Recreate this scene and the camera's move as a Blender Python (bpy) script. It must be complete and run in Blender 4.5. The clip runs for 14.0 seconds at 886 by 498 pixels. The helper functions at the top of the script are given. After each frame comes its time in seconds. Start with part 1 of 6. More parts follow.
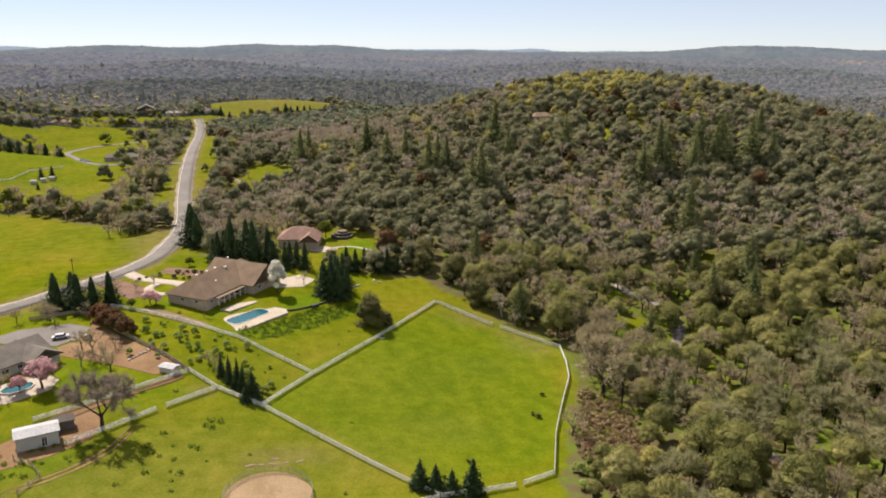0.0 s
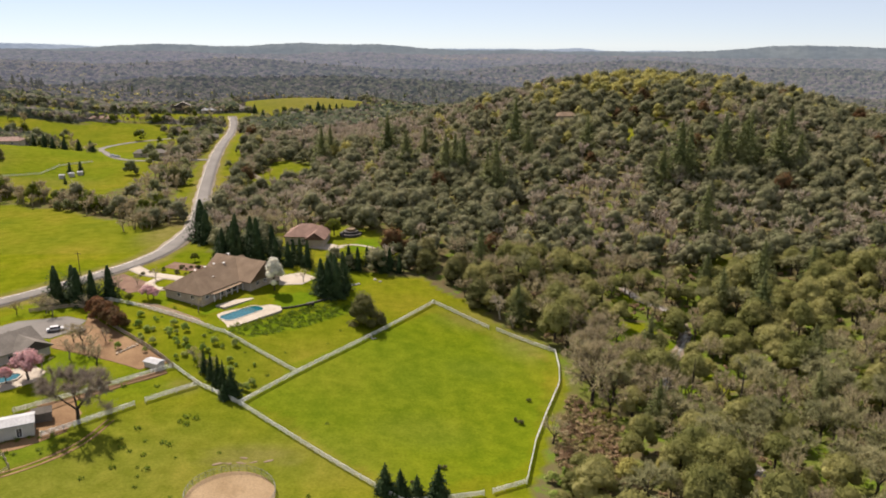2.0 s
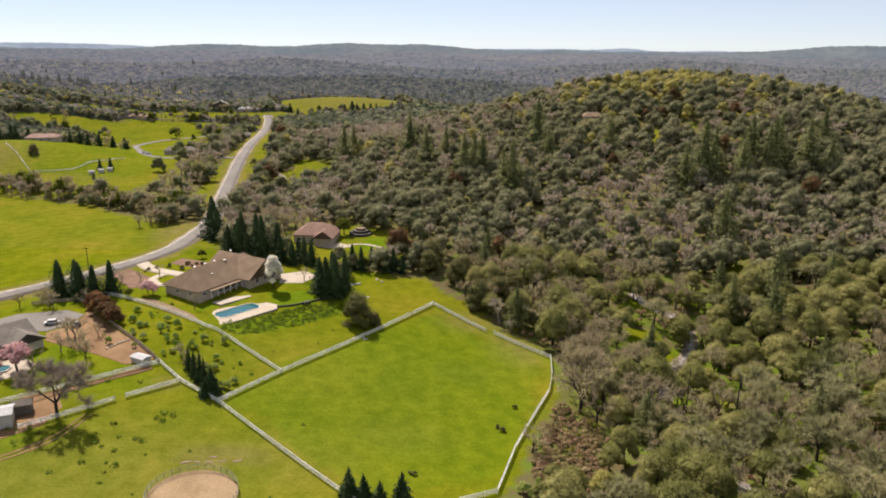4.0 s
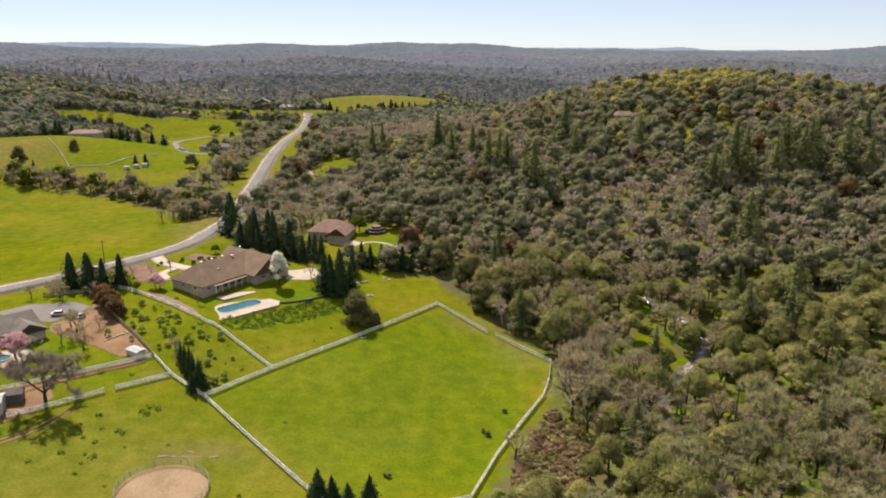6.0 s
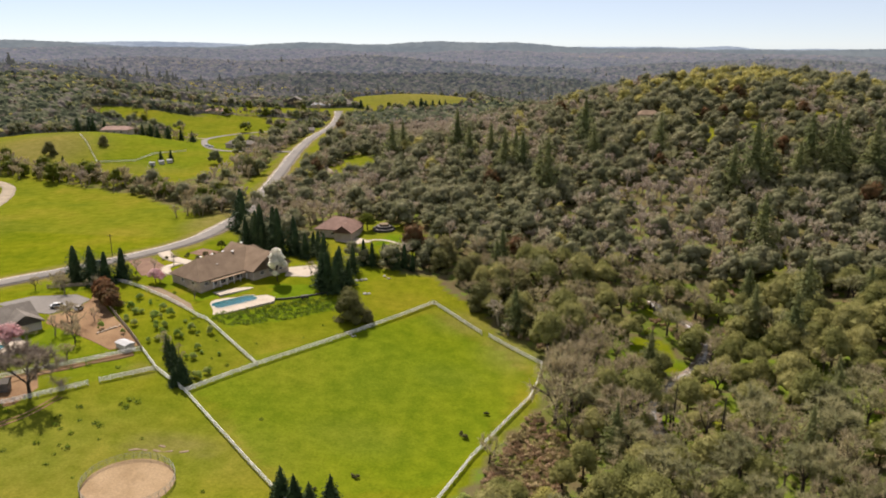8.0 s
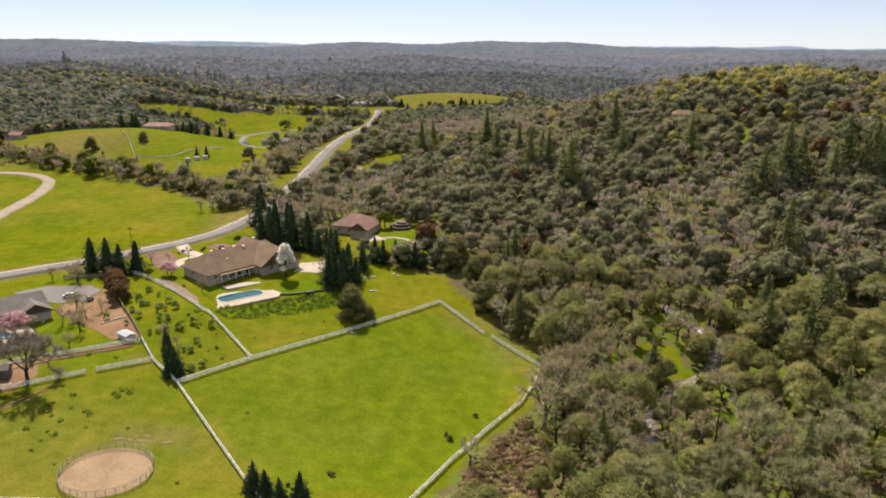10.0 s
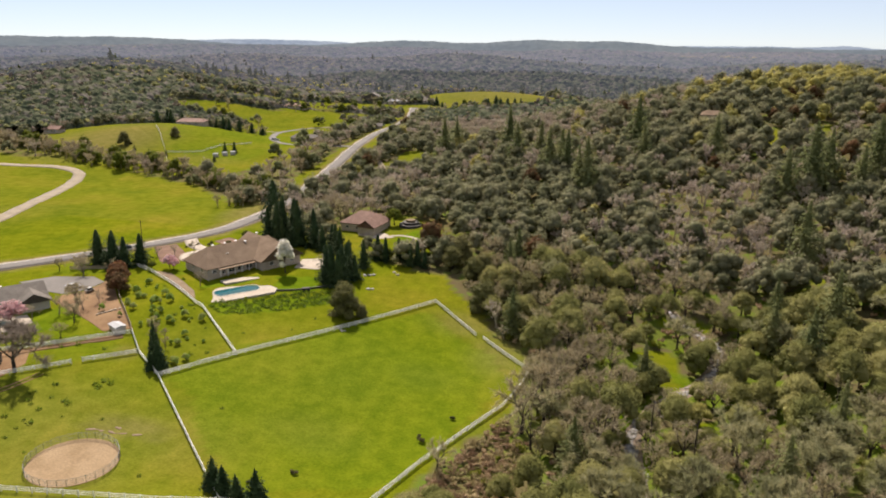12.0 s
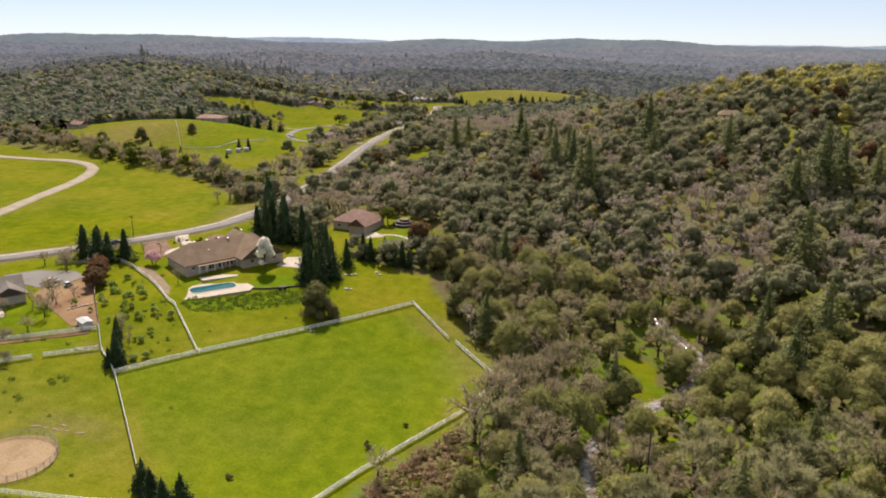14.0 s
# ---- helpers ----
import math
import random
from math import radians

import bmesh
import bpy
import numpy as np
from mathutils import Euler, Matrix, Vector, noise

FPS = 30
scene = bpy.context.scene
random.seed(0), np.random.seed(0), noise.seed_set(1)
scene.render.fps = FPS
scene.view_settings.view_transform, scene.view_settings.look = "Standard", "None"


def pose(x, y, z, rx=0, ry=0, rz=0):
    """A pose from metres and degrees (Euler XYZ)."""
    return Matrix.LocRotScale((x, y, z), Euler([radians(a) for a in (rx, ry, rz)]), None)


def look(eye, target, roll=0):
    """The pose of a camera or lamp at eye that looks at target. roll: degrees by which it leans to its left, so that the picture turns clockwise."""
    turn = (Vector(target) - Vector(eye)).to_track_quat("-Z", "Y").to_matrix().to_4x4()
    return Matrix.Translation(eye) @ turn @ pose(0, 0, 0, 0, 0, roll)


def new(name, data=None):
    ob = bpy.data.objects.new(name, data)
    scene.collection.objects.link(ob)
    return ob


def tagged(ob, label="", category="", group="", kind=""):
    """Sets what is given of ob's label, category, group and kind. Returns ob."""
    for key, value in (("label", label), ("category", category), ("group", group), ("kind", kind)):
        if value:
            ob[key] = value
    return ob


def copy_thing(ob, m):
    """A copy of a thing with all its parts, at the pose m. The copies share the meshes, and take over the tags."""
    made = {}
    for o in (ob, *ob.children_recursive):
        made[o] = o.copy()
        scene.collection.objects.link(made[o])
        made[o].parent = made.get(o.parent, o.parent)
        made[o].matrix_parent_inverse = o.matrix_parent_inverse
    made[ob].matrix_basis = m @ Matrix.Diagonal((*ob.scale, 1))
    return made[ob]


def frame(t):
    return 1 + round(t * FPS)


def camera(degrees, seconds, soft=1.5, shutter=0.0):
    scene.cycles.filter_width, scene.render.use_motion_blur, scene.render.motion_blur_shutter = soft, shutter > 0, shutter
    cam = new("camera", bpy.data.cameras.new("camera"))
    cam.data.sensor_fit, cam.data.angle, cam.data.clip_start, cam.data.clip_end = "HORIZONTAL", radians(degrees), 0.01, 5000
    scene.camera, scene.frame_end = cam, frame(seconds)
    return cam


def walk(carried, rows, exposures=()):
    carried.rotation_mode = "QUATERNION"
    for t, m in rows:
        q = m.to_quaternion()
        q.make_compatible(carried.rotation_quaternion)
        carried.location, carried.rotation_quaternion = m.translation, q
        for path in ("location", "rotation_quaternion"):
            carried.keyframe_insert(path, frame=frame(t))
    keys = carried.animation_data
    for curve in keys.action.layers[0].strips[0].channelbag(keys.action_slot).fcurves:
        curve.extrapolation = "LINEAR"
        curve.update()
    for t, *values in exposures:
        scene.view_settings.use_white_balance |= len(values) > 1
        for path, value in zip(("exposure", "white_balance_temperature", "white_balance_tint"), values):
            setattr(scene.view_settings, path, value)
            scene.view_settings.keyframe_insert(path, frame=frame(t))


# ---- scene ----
cam = camera(61.8, 14.0, soft=1.92)
PATH = [
    (0, (-31.007, -6.34, 79.828), (-30.771, -4.426, 79.297), 0.3),
    (1.5, (-19.233, -4.699, 79.235), (-19.084, -2.776, 78.704), 0.3),
    (2, (-15.291, -4.013, 79.119), (-15.17, -2.089, 78.586), 0.4),
    (4.5, (4.453, 0.429, 78.165), (4.419, 2.356, 77.632), 0.4),
    (5, (8.259, 1.377, 78.035), (8.191, 3.303, 77.5), 0.4),
    (6.5, (19.465, 4.533, 77.191), (19.301, 6.453, 76.655), 0.3),
    (7.5, (26.615, 6.601, 76.764), (26.4, 8.515, 76.226), 0.3),
    (8, (30.266, 7.747, 76.612), (30.021, 9.657, 76.074), 0.3),
    (10.5, (48.018, 13.864, 75.378), (47.605, 15.745, 74.838), 0.3),
    (11, (51.724, 15.455, 75.245), (51.278, 17.328, 74.704), 0.3),
    (12.5, (63.754, 21.657, 74.6), (63.23, 23.509, 74.057), 0.6),
    (14, (77.02, 30.557, 74.128), (76.419, 32.384, 73.581), 0.6),
]
walk(cam, [(t, look(eye, target, roll)) for t, eye, target, roll in PATH], [(0, 1.12, 6700, 17), (14, 1.12, 6700, 17)])

# ---- world, sun, exposure ----
SUN_AZIMUTH, SUN_HEIGHT = 31.0, 48.0        # degrees left of +y, degrees above the horizon
world = bpy.data.worlds.new("sky")
scene.world = world
world.use_nodes = True
wn = world.node_tree.nodes
sky = wn.new("ShaderNodeTexSky")
sky.sky_type = "NISHITA"
sky.sun_disc = False
sky.sun_elevation = radians(SUN_HEIGHT)
sky.sun_rotation = radians(-SUN_AZIMUTH)
sky.altitude = 300
sky.air_density = 0.6
sky.dust_density = 0.0
sky.ozone_density = 5.0
wn["Background"].inputs["Strength"].default_value = 0.066
# thin bright haze over the whole sky
veil = wn.new("ShaderNodeMix")
veil.data_type = "RGBA"
veil.inputs[0].default_value = 0.58
veil.inputs[7].default_value = (4.9, 5.14, 5.22, 1)
world.node_tree.links.new(sky.outputs["Color"], veil.inputs[6])
world.node_tree.links.new(veil.outputs[2], wn["Background"].inputs["Color"])
sun = new("sun", bpy.data.lights.new("sun", "SUN"))
sun.data.energy, sun.data.angle, sun.data.color = 3.8, radians(0.53), (1.0, 0.93, 0.82)
_sd = Vector((-math.sin(radians(SUN_AZIMUTH)) * math.cos(radians(SUN_HEIGHT)),
              math.cos(radians(SUN_AZIMUTH)) * math.cos(radians(SUN_HEIGHT)), math.sin(radians(SUN_HEIGHT))))
sun.matrix_world = look(_sd * 500, (0, 0, 0))

rng = np.random.default_rng(7)


# ---- materials ----
def nodes_of(name, rough=0.8, metal=0.0, spec=0.3):
    m = bpy.data.materials.new(name)
    m.use_nodes = True
    t = m.node_tree
    b = t.nodes["Principled BSDF"]
    b.inputs["Roughness"].default_value = rough
    b.inputs["Metallic"].default_value = metal
    b.inputs["Specular IOR Level"].default_value = spec
    return m, t, b


def tex_noise(t, scale, detail=4.0, rough=0.55, coord="Object"):
    n = t.nodes.new("ShaderNodeTexNoise")
    n.inputs["Scale"].default_value = scale
    n.inputs["Detail"].default_value = detail
    n.inputs["Roughness"].default_value = rough
    if coord == "World":
        t.links.new(t.nodes.new("ShaderNodeNewGeometry").outputs["Position"], n.inputs["Vector"])
    else:
        t.links.new(t.nodes.new("ShaderNodeTexCoord").outputs["Object"], n.inputs["Vector"])
    return n.outputs["Fac"]


def ramp(t, fac, *stops):
    r = t.nodes.new("ShaderNodeValToRGB")
    while len(r.color_ramp.elements) < len(stops):
        r.color_ramp.elements.new(0.5)
    for e, (p, c) in zip(r.color_ramp.elements, stops):
        e.position, e.color = p, (*c, 1)
    t.links.new(fac, r.inputs["Fac"])
    return r.outputs["Color"]


def mixed(t, a, b, fac, mode="MIX"):
    n = t.nodes.new("ShaderNodeMix")
    n.data_type, n.blend_type = "RGBA", mode
    for sock, v in ((n.inputs[0], fac), (n.inputs[6], a), (n.inputs[7], b)):
        if isinstance(v, (int, float)):
            sock.default_value = v
        elif isinstance(v, tuple):
            sock.default_value = (*v, 1)
        else:
            t.links.new(v, sock)
    return n.outputs[2]


def bumped(t, b, height, strength, dist):
    n = t.nodes.new("ShaderNodeBump")
    n.inputs["Strength"].default_value = strength
    n.inputs["Distance"].default_value = dist
    t.links.new(height, n.inputs["Height"])
    t.links.new(n.outputs["Normal"], b.inputs["Normal"])


def surface(name, dark, light, coarse=0.4, fine=6.0, rough=0.8, metal=0.0, bump=0.02, spec=0.3):
    """A plain surface with stains at one scale and grain at another."""
    m, t, b = nodes_of(name, rough, metal, spec)
    c1, c2 = tex_noise(t, coarse, 5), tex_noise(t, fine, 3)
    col = ramp(t, c1, (0.3, dark), (0.7, light))
    grain = ramp(t, c2, (0.25, (0.72, 0.72, 0.72)), (0.75, (1.15, 1.15, 1.15)))
    t.links.new(mixed(t, col, grain, 1.0, "MULTIPLY"), b.inputs["Base Color"])
    bumped(t, b, c2, 0.5, bump)
    return m


def leafy(name, a, b_, c, patch=0.11, thin=0.5, rough=0.65):
    """Foliage: one tint a tree or so, another a leaf clump."""
    m, t, b = nodes_of(name, rough, 0, 0.06)
    geo = t.nodes.new("ShaderNodeNewGeometry")
    info = t.nodes.new("ShaderNodeObjectInfo")
    big = tex_noise(t, patch, 2, 0.5, "World")
    add = t.nodes.new("ShaderNodeMath")
    add.operation = "MULTIPLY_ADD"
    t.links.new(info.outputs["Random"], add.inputs[0])
    add.inputs[1].default_value = 0.3
    t.links.new(big, add.inputs[2])
    sub = t.nodes.new("ShaderNodeMath")
    sub.operation = "SUBTRACT"
    t.links.new(add.outputs[0], sub.inputs[0])
    sub.inputs[1].default_value = 0.15
    tint = ramp(t, sub.outputs[0], (0.32, a), (0.5, b_), (0.68, c))
    leaf = ramp(t, geo.outputs["Random Per Island"], (0.0, (0.78, 0.78, 0.78)), (1.0, (1.22, 1.22, 1.2)))
    col = mixed(t, tint, leaf, 1.0, "MULTIPLY")
    t.links.new(col, b.inputs["Base Color"])
    if thin:
        tr = t.nodes.new("ShaderNodeBsdfTranslucent")
        t.links.new(col, tr.inputs["Color"])
        mx = t.nodes.new("ShaderNodeMixShader")
        mx.inputs[0].default_value = thin
        t.links.new(b.outputs[0], mx.inputs[1])
        t.links.new(tr.outputs[0], mx.inputs[2])
        t.links.new(mx.outputs[0], t.nodes["Material Output"].inputs["Surface"])
    return m


def ground_material():
    """Meadow, woodland floor, bare earth and dry verge, shared out by the land's own cover."""
    m, t, b = nodes_of("land", 1.0, 0, 0.0)
    at = t.nodes.new("ShaderNodeAttribute")
    at.attribute_name = "cover"
    sep = t.nodes.new("ShaderNodeSeparateColor")
    t.links.new(at.outputs["Color"], sep.inputs[0])
    n1, n2, n3 = (tex_noise(t, s, d, 0.6, "World") for s, d in ((0.028, 4), (0.22, 5), (1.6, 4)))
    floor = ramp(t, n2, (0.3, (0.099, 0.072, 0.041)), (0.52, (0.104, 0.092, 0.041)), (0.63, (0.090, 0.132, 0.018)))
    grass = ramp(t, n1, (0.28, (0.080, 0.107, 0.005)), (0.5, (0.113, 0.130, 0.006)), (0.72, (0.154, 0.141, 0.012)))
    mott = ramp(t, n2, (0.28, (0.72, 0.80, 0.70)), (0.72, (1.24, 1.16, 1.3)))
    fine = ramp(t, n3, (0.3, (0.82, 0.84, 0.8)), (0.7, (1.16, 1.14, 1.15)))
    grass = mixed(t, mixed(t, grass, mott, 1.0, "MULTIPLY"), fine, 1.0, "MULTIPLY")
    lush = mixed(t, ramp(t, n2, (0.3, (0.063, 0.110, 0.005)), (0.7, (0.108, 0.156, 0.007))), fine, 1.0, "MULTIPLY")
    dry = mixed(t, ramp(t, n2, (0.3, (0.120, 0.104, 0.028)), (0.7, (0.182, 0.146, 0.058))), fine, 1.0, "MULTIPLY")
    col = mixed(t, floor, grass, sep.outputs[0])
    col = mixed(t, col, dry, sep.outputs[1])
    col = mixed(t, col, lush, sep.outputs[2])
    t.links.new(col, b.inputs["Base Color"])
    bumped(t, b, n3, 0.6, 0.25)
    return m


def pane_material():
    m, t, b = nodes_of("window_glass", 0.06, 0, 0.6)
    b.inputs["Base Color"].default_value = (0.02, 0.025, 0.03, 1)
    return m


def water_material(name, col, rough, ripple):
    m, t, b = nodes_of(name, rough, 0, 0.5)
    n = tex_noise(t, ripple, 3)
    t.links.new(ramp(t, n, (0.3, tuple(v * 0.85 for v in col)), (0.7, tuple(min(1, v * 1.15) for v in col))), b.inputs["Base Color"])
    bumped(t, b, n, 0.3, 0.03)
    return m


M_LAND = ground_material()
M_OAK = leafy("oak_leaves", (0.164, 0.172, 0.054), (0.240, 0.236, 0.080), (0.320, 0.300, 0.114))
# same oaks as nearby, with haze put into a bluer leaf colour
M_OAKHAZED = leafy("hazed_oak_leaves", (0.142, 0.150, 0.076), (0.204, 0.202, 0.110), (0.280, 0.262, 0.150))
# oak leaves with the base colour raised in place of haze
M_OAKPALED = leafy("haze_paled_oak_leaves", (0.172, 0.186, 0.082), (0.240, 0.244, 0.106), (0.330, 0.306, 0.124))
M_OAKDARK = leafy("shade_tree_leaves", (0.122, 0.124, 0.044), (0.160, 0.154, 0.058), (0.208, 0.190, 0.078))
M_GREYPINE = leafy("grey_pine_needles", (0.250, 0.250, 0.128), (0.310, 0.298, 0.156), (0.380, 0.350, 0.190))
M_PINE = leafy("pine_needles", (0.124, 0.146, 0.056), (0.168, 0.184, 0.072), (0.214, 0.222, 0.094))
M_CYPRESS = leafy("cypress_needles", (0.022, 0.040, 0.015), (0.033, 0.056, 0.020), (0.048, 0.070, 0.026), 0.3, 0.12)
# same twigs as M_TWIG, with haze put into a bluer colour
M_TWIGHAZED = leafy("hazed_bare_twigs", (0.325, 0.270, 0.218), (0.385, 0.318, 0.254), (0.415, 0.362, 0.262), 0.09, 0.3, 0.85)
M_TWIG = leafy("bare_twigs", (0.318, 0.266, 0.168), (0.384, 0.322, 0.196), (0.418, 0.368, 0.212), 0.09, 0.3, 0.85)
M_TWIGDARK = leafy("dark_bare_twigs", (0.225, 0.185, 0.150), (0.270, 0.222, 0.178), (0.295, 0.248, 0.190), 0.2, 0.2, 0.9)
M_TWIGFAR = leafy("leafless_crowns", (0.150, 0.120, 0.095), (0.185, 0.148, 0.115), (0.200, 0.170, 0.120), 0.05, 0.1, 0.9)
M_YELLOW = leafy("spring_leaves", (0.255, 0.252, 0.086), (0.325, 0.305, 0.098), (0.395, 0.350, 0.108))
M_RUST = leafy("rust_leaves", (0.170, 0.082, 0.038), (0.140, 0.072, 0.032), (0.115, 0.080, 0.034), 0.25)
M_BRUSH = leafy("brown_brush", (0.265, 0.172, 0.105), (0.325, 0.225, 0.138), (0.320, 0.262, 0.128), 0.25, 0.3)
M_PINK = leafy("pink_blossom", (0.50, 0.29, 0.30), (0.58, 0.37, 0.37), (0.64, 0.45, 0.44), 0.3)
M_WHITEBLOOM = leafy("white_blossom", (0.72, 0.70, 0.60), (0.78, 0.76, 0.67), (0.82, 0.80, 0.73), 0.4, 0.62)
M_LIME = leafy("fresh_leaves", (0.093, 0.119, 0.014), (0.136, 0.153, 0.017), (0.196, 0.196, 0.027), 0.3)
M_WEED = leafy("weed_leaves", (0.068, 0.120, 0.010), (0.088, 0.144, 0.011), (0.120, 0.164, 0.016), 0.6)


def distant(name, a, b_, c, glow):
    """Woods of the backdrop, with a faint blue-grey emission painted on in place of haze."""
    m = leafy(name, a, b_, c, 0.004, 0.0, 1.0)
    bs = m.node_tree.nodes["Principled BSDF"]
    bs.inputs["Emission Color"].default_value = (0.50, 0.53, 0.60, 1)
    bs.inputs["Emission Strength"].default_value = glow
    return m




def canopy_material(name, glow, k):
    """Far woods from above: crowns of several kinds side by side, with emission painted on for haze."""
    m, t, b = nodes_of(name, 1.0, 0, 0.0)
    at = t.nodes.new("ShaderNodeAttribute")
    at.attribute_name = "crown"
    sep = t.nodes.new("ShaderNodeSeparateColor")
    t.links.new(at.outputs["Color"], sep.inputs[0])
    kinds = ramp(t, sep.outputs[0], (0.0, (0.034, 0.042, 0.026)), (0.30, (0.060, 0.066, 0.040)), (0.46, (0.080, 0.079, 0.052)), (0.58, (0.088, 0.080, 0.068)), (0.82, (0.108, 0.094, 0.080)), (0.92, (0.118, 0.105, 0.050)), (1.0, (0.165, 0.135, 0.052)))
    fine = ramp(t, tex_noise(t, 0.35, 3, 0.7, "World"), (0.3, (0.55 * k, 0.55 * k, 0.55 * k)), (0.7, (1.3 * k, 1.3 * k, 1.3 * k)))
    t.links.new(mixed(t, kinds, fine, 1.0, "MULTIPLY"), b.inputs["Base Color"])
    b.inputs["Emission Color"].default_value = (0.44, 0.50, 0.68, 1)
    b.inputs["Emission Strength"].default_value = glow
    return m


# Haze is painted: lighter base on the nearest sheet, emission on the rest.
M_CANOPY = [canopy_material("canopy", 0.0, 1.6), canopy_material("distant_canopy", 0.042, 1.0), canopy_material("haze_glow_canopy", 0.088, 0.95), canopy_material("strong_haze_glow_canopy", 0.135, 0.8)]
# trees that glow faintly, as painted haze
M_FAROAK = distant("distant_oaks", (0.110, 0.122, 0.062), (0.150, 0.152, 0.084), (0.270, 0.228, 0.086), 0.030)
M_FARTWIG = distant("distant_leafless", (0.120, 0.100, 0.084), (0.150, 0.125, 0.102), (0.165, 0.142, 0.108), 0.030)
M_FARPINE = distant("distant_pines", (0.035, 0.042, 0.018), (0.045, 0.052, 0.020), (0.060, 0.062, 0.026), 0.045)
M_BARK = surface("bark", (0.024, 0.018, 0.013), (0.062, 0.048, 0.037), 0.8, 9, 0.95)
M_PALEBARK = surface("pale_bark", (0.16, 0.13, 0.10), (0.27, 0.23, 0.19), 0.8, 9, 0.95)
M_ASPHALT = surface("asphalt", (0.124, 0.113, 0.100), (0.176, 0.160, 0.142), 0.09, 3.0, 0.9)
M_GRAVEL = surface("gravel", (0.215, 0.175, 0.120), (0.300, 0.250, 0.178), 0.2, 4.0, 0.95)
M_PAINTLINE = surface("road_paint", (0.55, 0.52, 0.44), (0.70, 0.67, 0.60), 0.5, 5)
M_CONCRETE = surface("concrete", (0.330, 0.280, 0.215), (0.420, 0.362, 0.288), 0.25, 5.0, 0.85)
M_COPING = surface("coping_stone", (0.36, 0.31, 0.24), (0.46, 0.40, 0.32), 0.4, 5.0, 0.8)
M_EARTH = surface("bare_earth", (0.150, 0.082, 0.036), (0.255, 0.156, 0.076), 0.13, 2.2, 0.95, bump=0.06)
M_BANK = surface("creek_gravel", (0.13, 0.095, 0.06), (0.24, 0.19, 0.14), 0.5, 2.5, 0.95, bump=0.08)
M_SAND = surface("arena_sand", (0.225, 0.152, 0.078), (0.300, 0.212, 0.120), 0.22, 2.4, 0.95, bump=0.04)
M_CHIPS = surface("wood_chips", (0.150, 0.105, 0.062), (0.225, 0.165, 0.105), 0.4, 4.0, 0.95)
M_MULCH = surface("bark_mulch", (0.112, 0.060, 0.036), (0.184, 0.108, 0.068), 0.3, 4.0, 0.95)
M_VINYL = surface("white_vinyl", (0.610, 0.600, 0.555), (0.750, 0.740, 0.705), 0.3, 7.0, 0.5)
M_WOODFENCE = surface("weathered_wood", (0.26, 0.20, 0.14), (0.42, 0.35, 0.27), 0.4, 7.0, 0.9)
M_RAILDARK = surface("galvanised_rail", (0.09, 0.09, 0.065), (0.16, 0.16, 0.12), 0.5, 6.0, 0.6)
M_STUCCO = surface("stucco", (0.360, 0.297, 0.234), (0.468, 0.396, 0.315), 0.3, 8.0, 0.9)
M_STUCCOGREY = surface("pale_siding", (0.396, 0.378, 0.333), (0.504, 0.477, 0.423), 0.3, 8.0, 0.9)
M_ROOFTAN = surface("tan_shingles", (0.172, 0.122, 0.082), (0.238, 0.172, 0.117), 0.25, 3.0, 0.95, bump=0.06, spec=0.1)
M_ROOFGREY = surface("grey_shingles", (0.106, 0.092, 0.076), (0.170, 0.149, 0.126), 0.25, 3.0, 0.9, bump=0.06)
M_ROOFRED = surface("clay_tiles", (0.165, 0.092, 0.066), (0.265, 0.158, 0.118), 0.35, 3.0, 0.85, bump=0.06)
M_METALROOF = surface("white_metal_roof", (0.36, 0.36, 0.36), (0.44, 0.44, 0.44), 0.3, 2.0, 0.8, spec=0.1)
M_DARKTRIM = surface("dark_trim", (0.035, 0.030, 0.026), (0.06, 0.052, 0.045), 0.5, 5.0, 0.7)
M_WHITETRIM = surface("white_trim", (0.68, 0.66, 0.62), (0.80, 0.78, 0.74), 0.5, 5.0, 0.6)
M_STONE = surface("grey_stone", (0.26, 0.24, 0.21), (0.55, 0.52, 0.47), 0.35, 3.0, 0.9)
M_POOL = water_material("pool_water", (0.010, 0.093, 0.115), 0.05, 1.2)
# pale patches in the colour paint both foam and sun glint
M_CREEK = surface("creek_water", (0.06, 0.053, 0.040), (0.46, 0.44, 0.41), 0.7, 4.5, 0.25, bump=0.05, spec=0.5)
M_GLASS = pane_material()
M_CARWHITE = surface("white_car_paint", (0.560, 0.560, 0.560), (0.624, 0.624, 0.624), 0.3, 3, 0.25)
M_CARDARK = surface("dark_car_paint", (0.03, 0.03, 0.035), (0.05, 0.05, 0.055), 0.3, 3, 0.25)
M_TYRE = surface("tyre_rubber", (0.015, 0.015, 0.015), (0.03, 0.03, 0.03), 1, 9, 0.9)
M_SCRUB = leafy("scrub_leaves", (0.230, 0.330, 0.060), (0.290, 0.370, 0.085), (0.360, 0.390, 0.125), 0.4)
M_HEDGE = leafy("hedge_leaves", (0.085, 0.095, 0.030), (0.125, 0.120, 0.045), (0.165, 0.145, 0.070), 0.4)


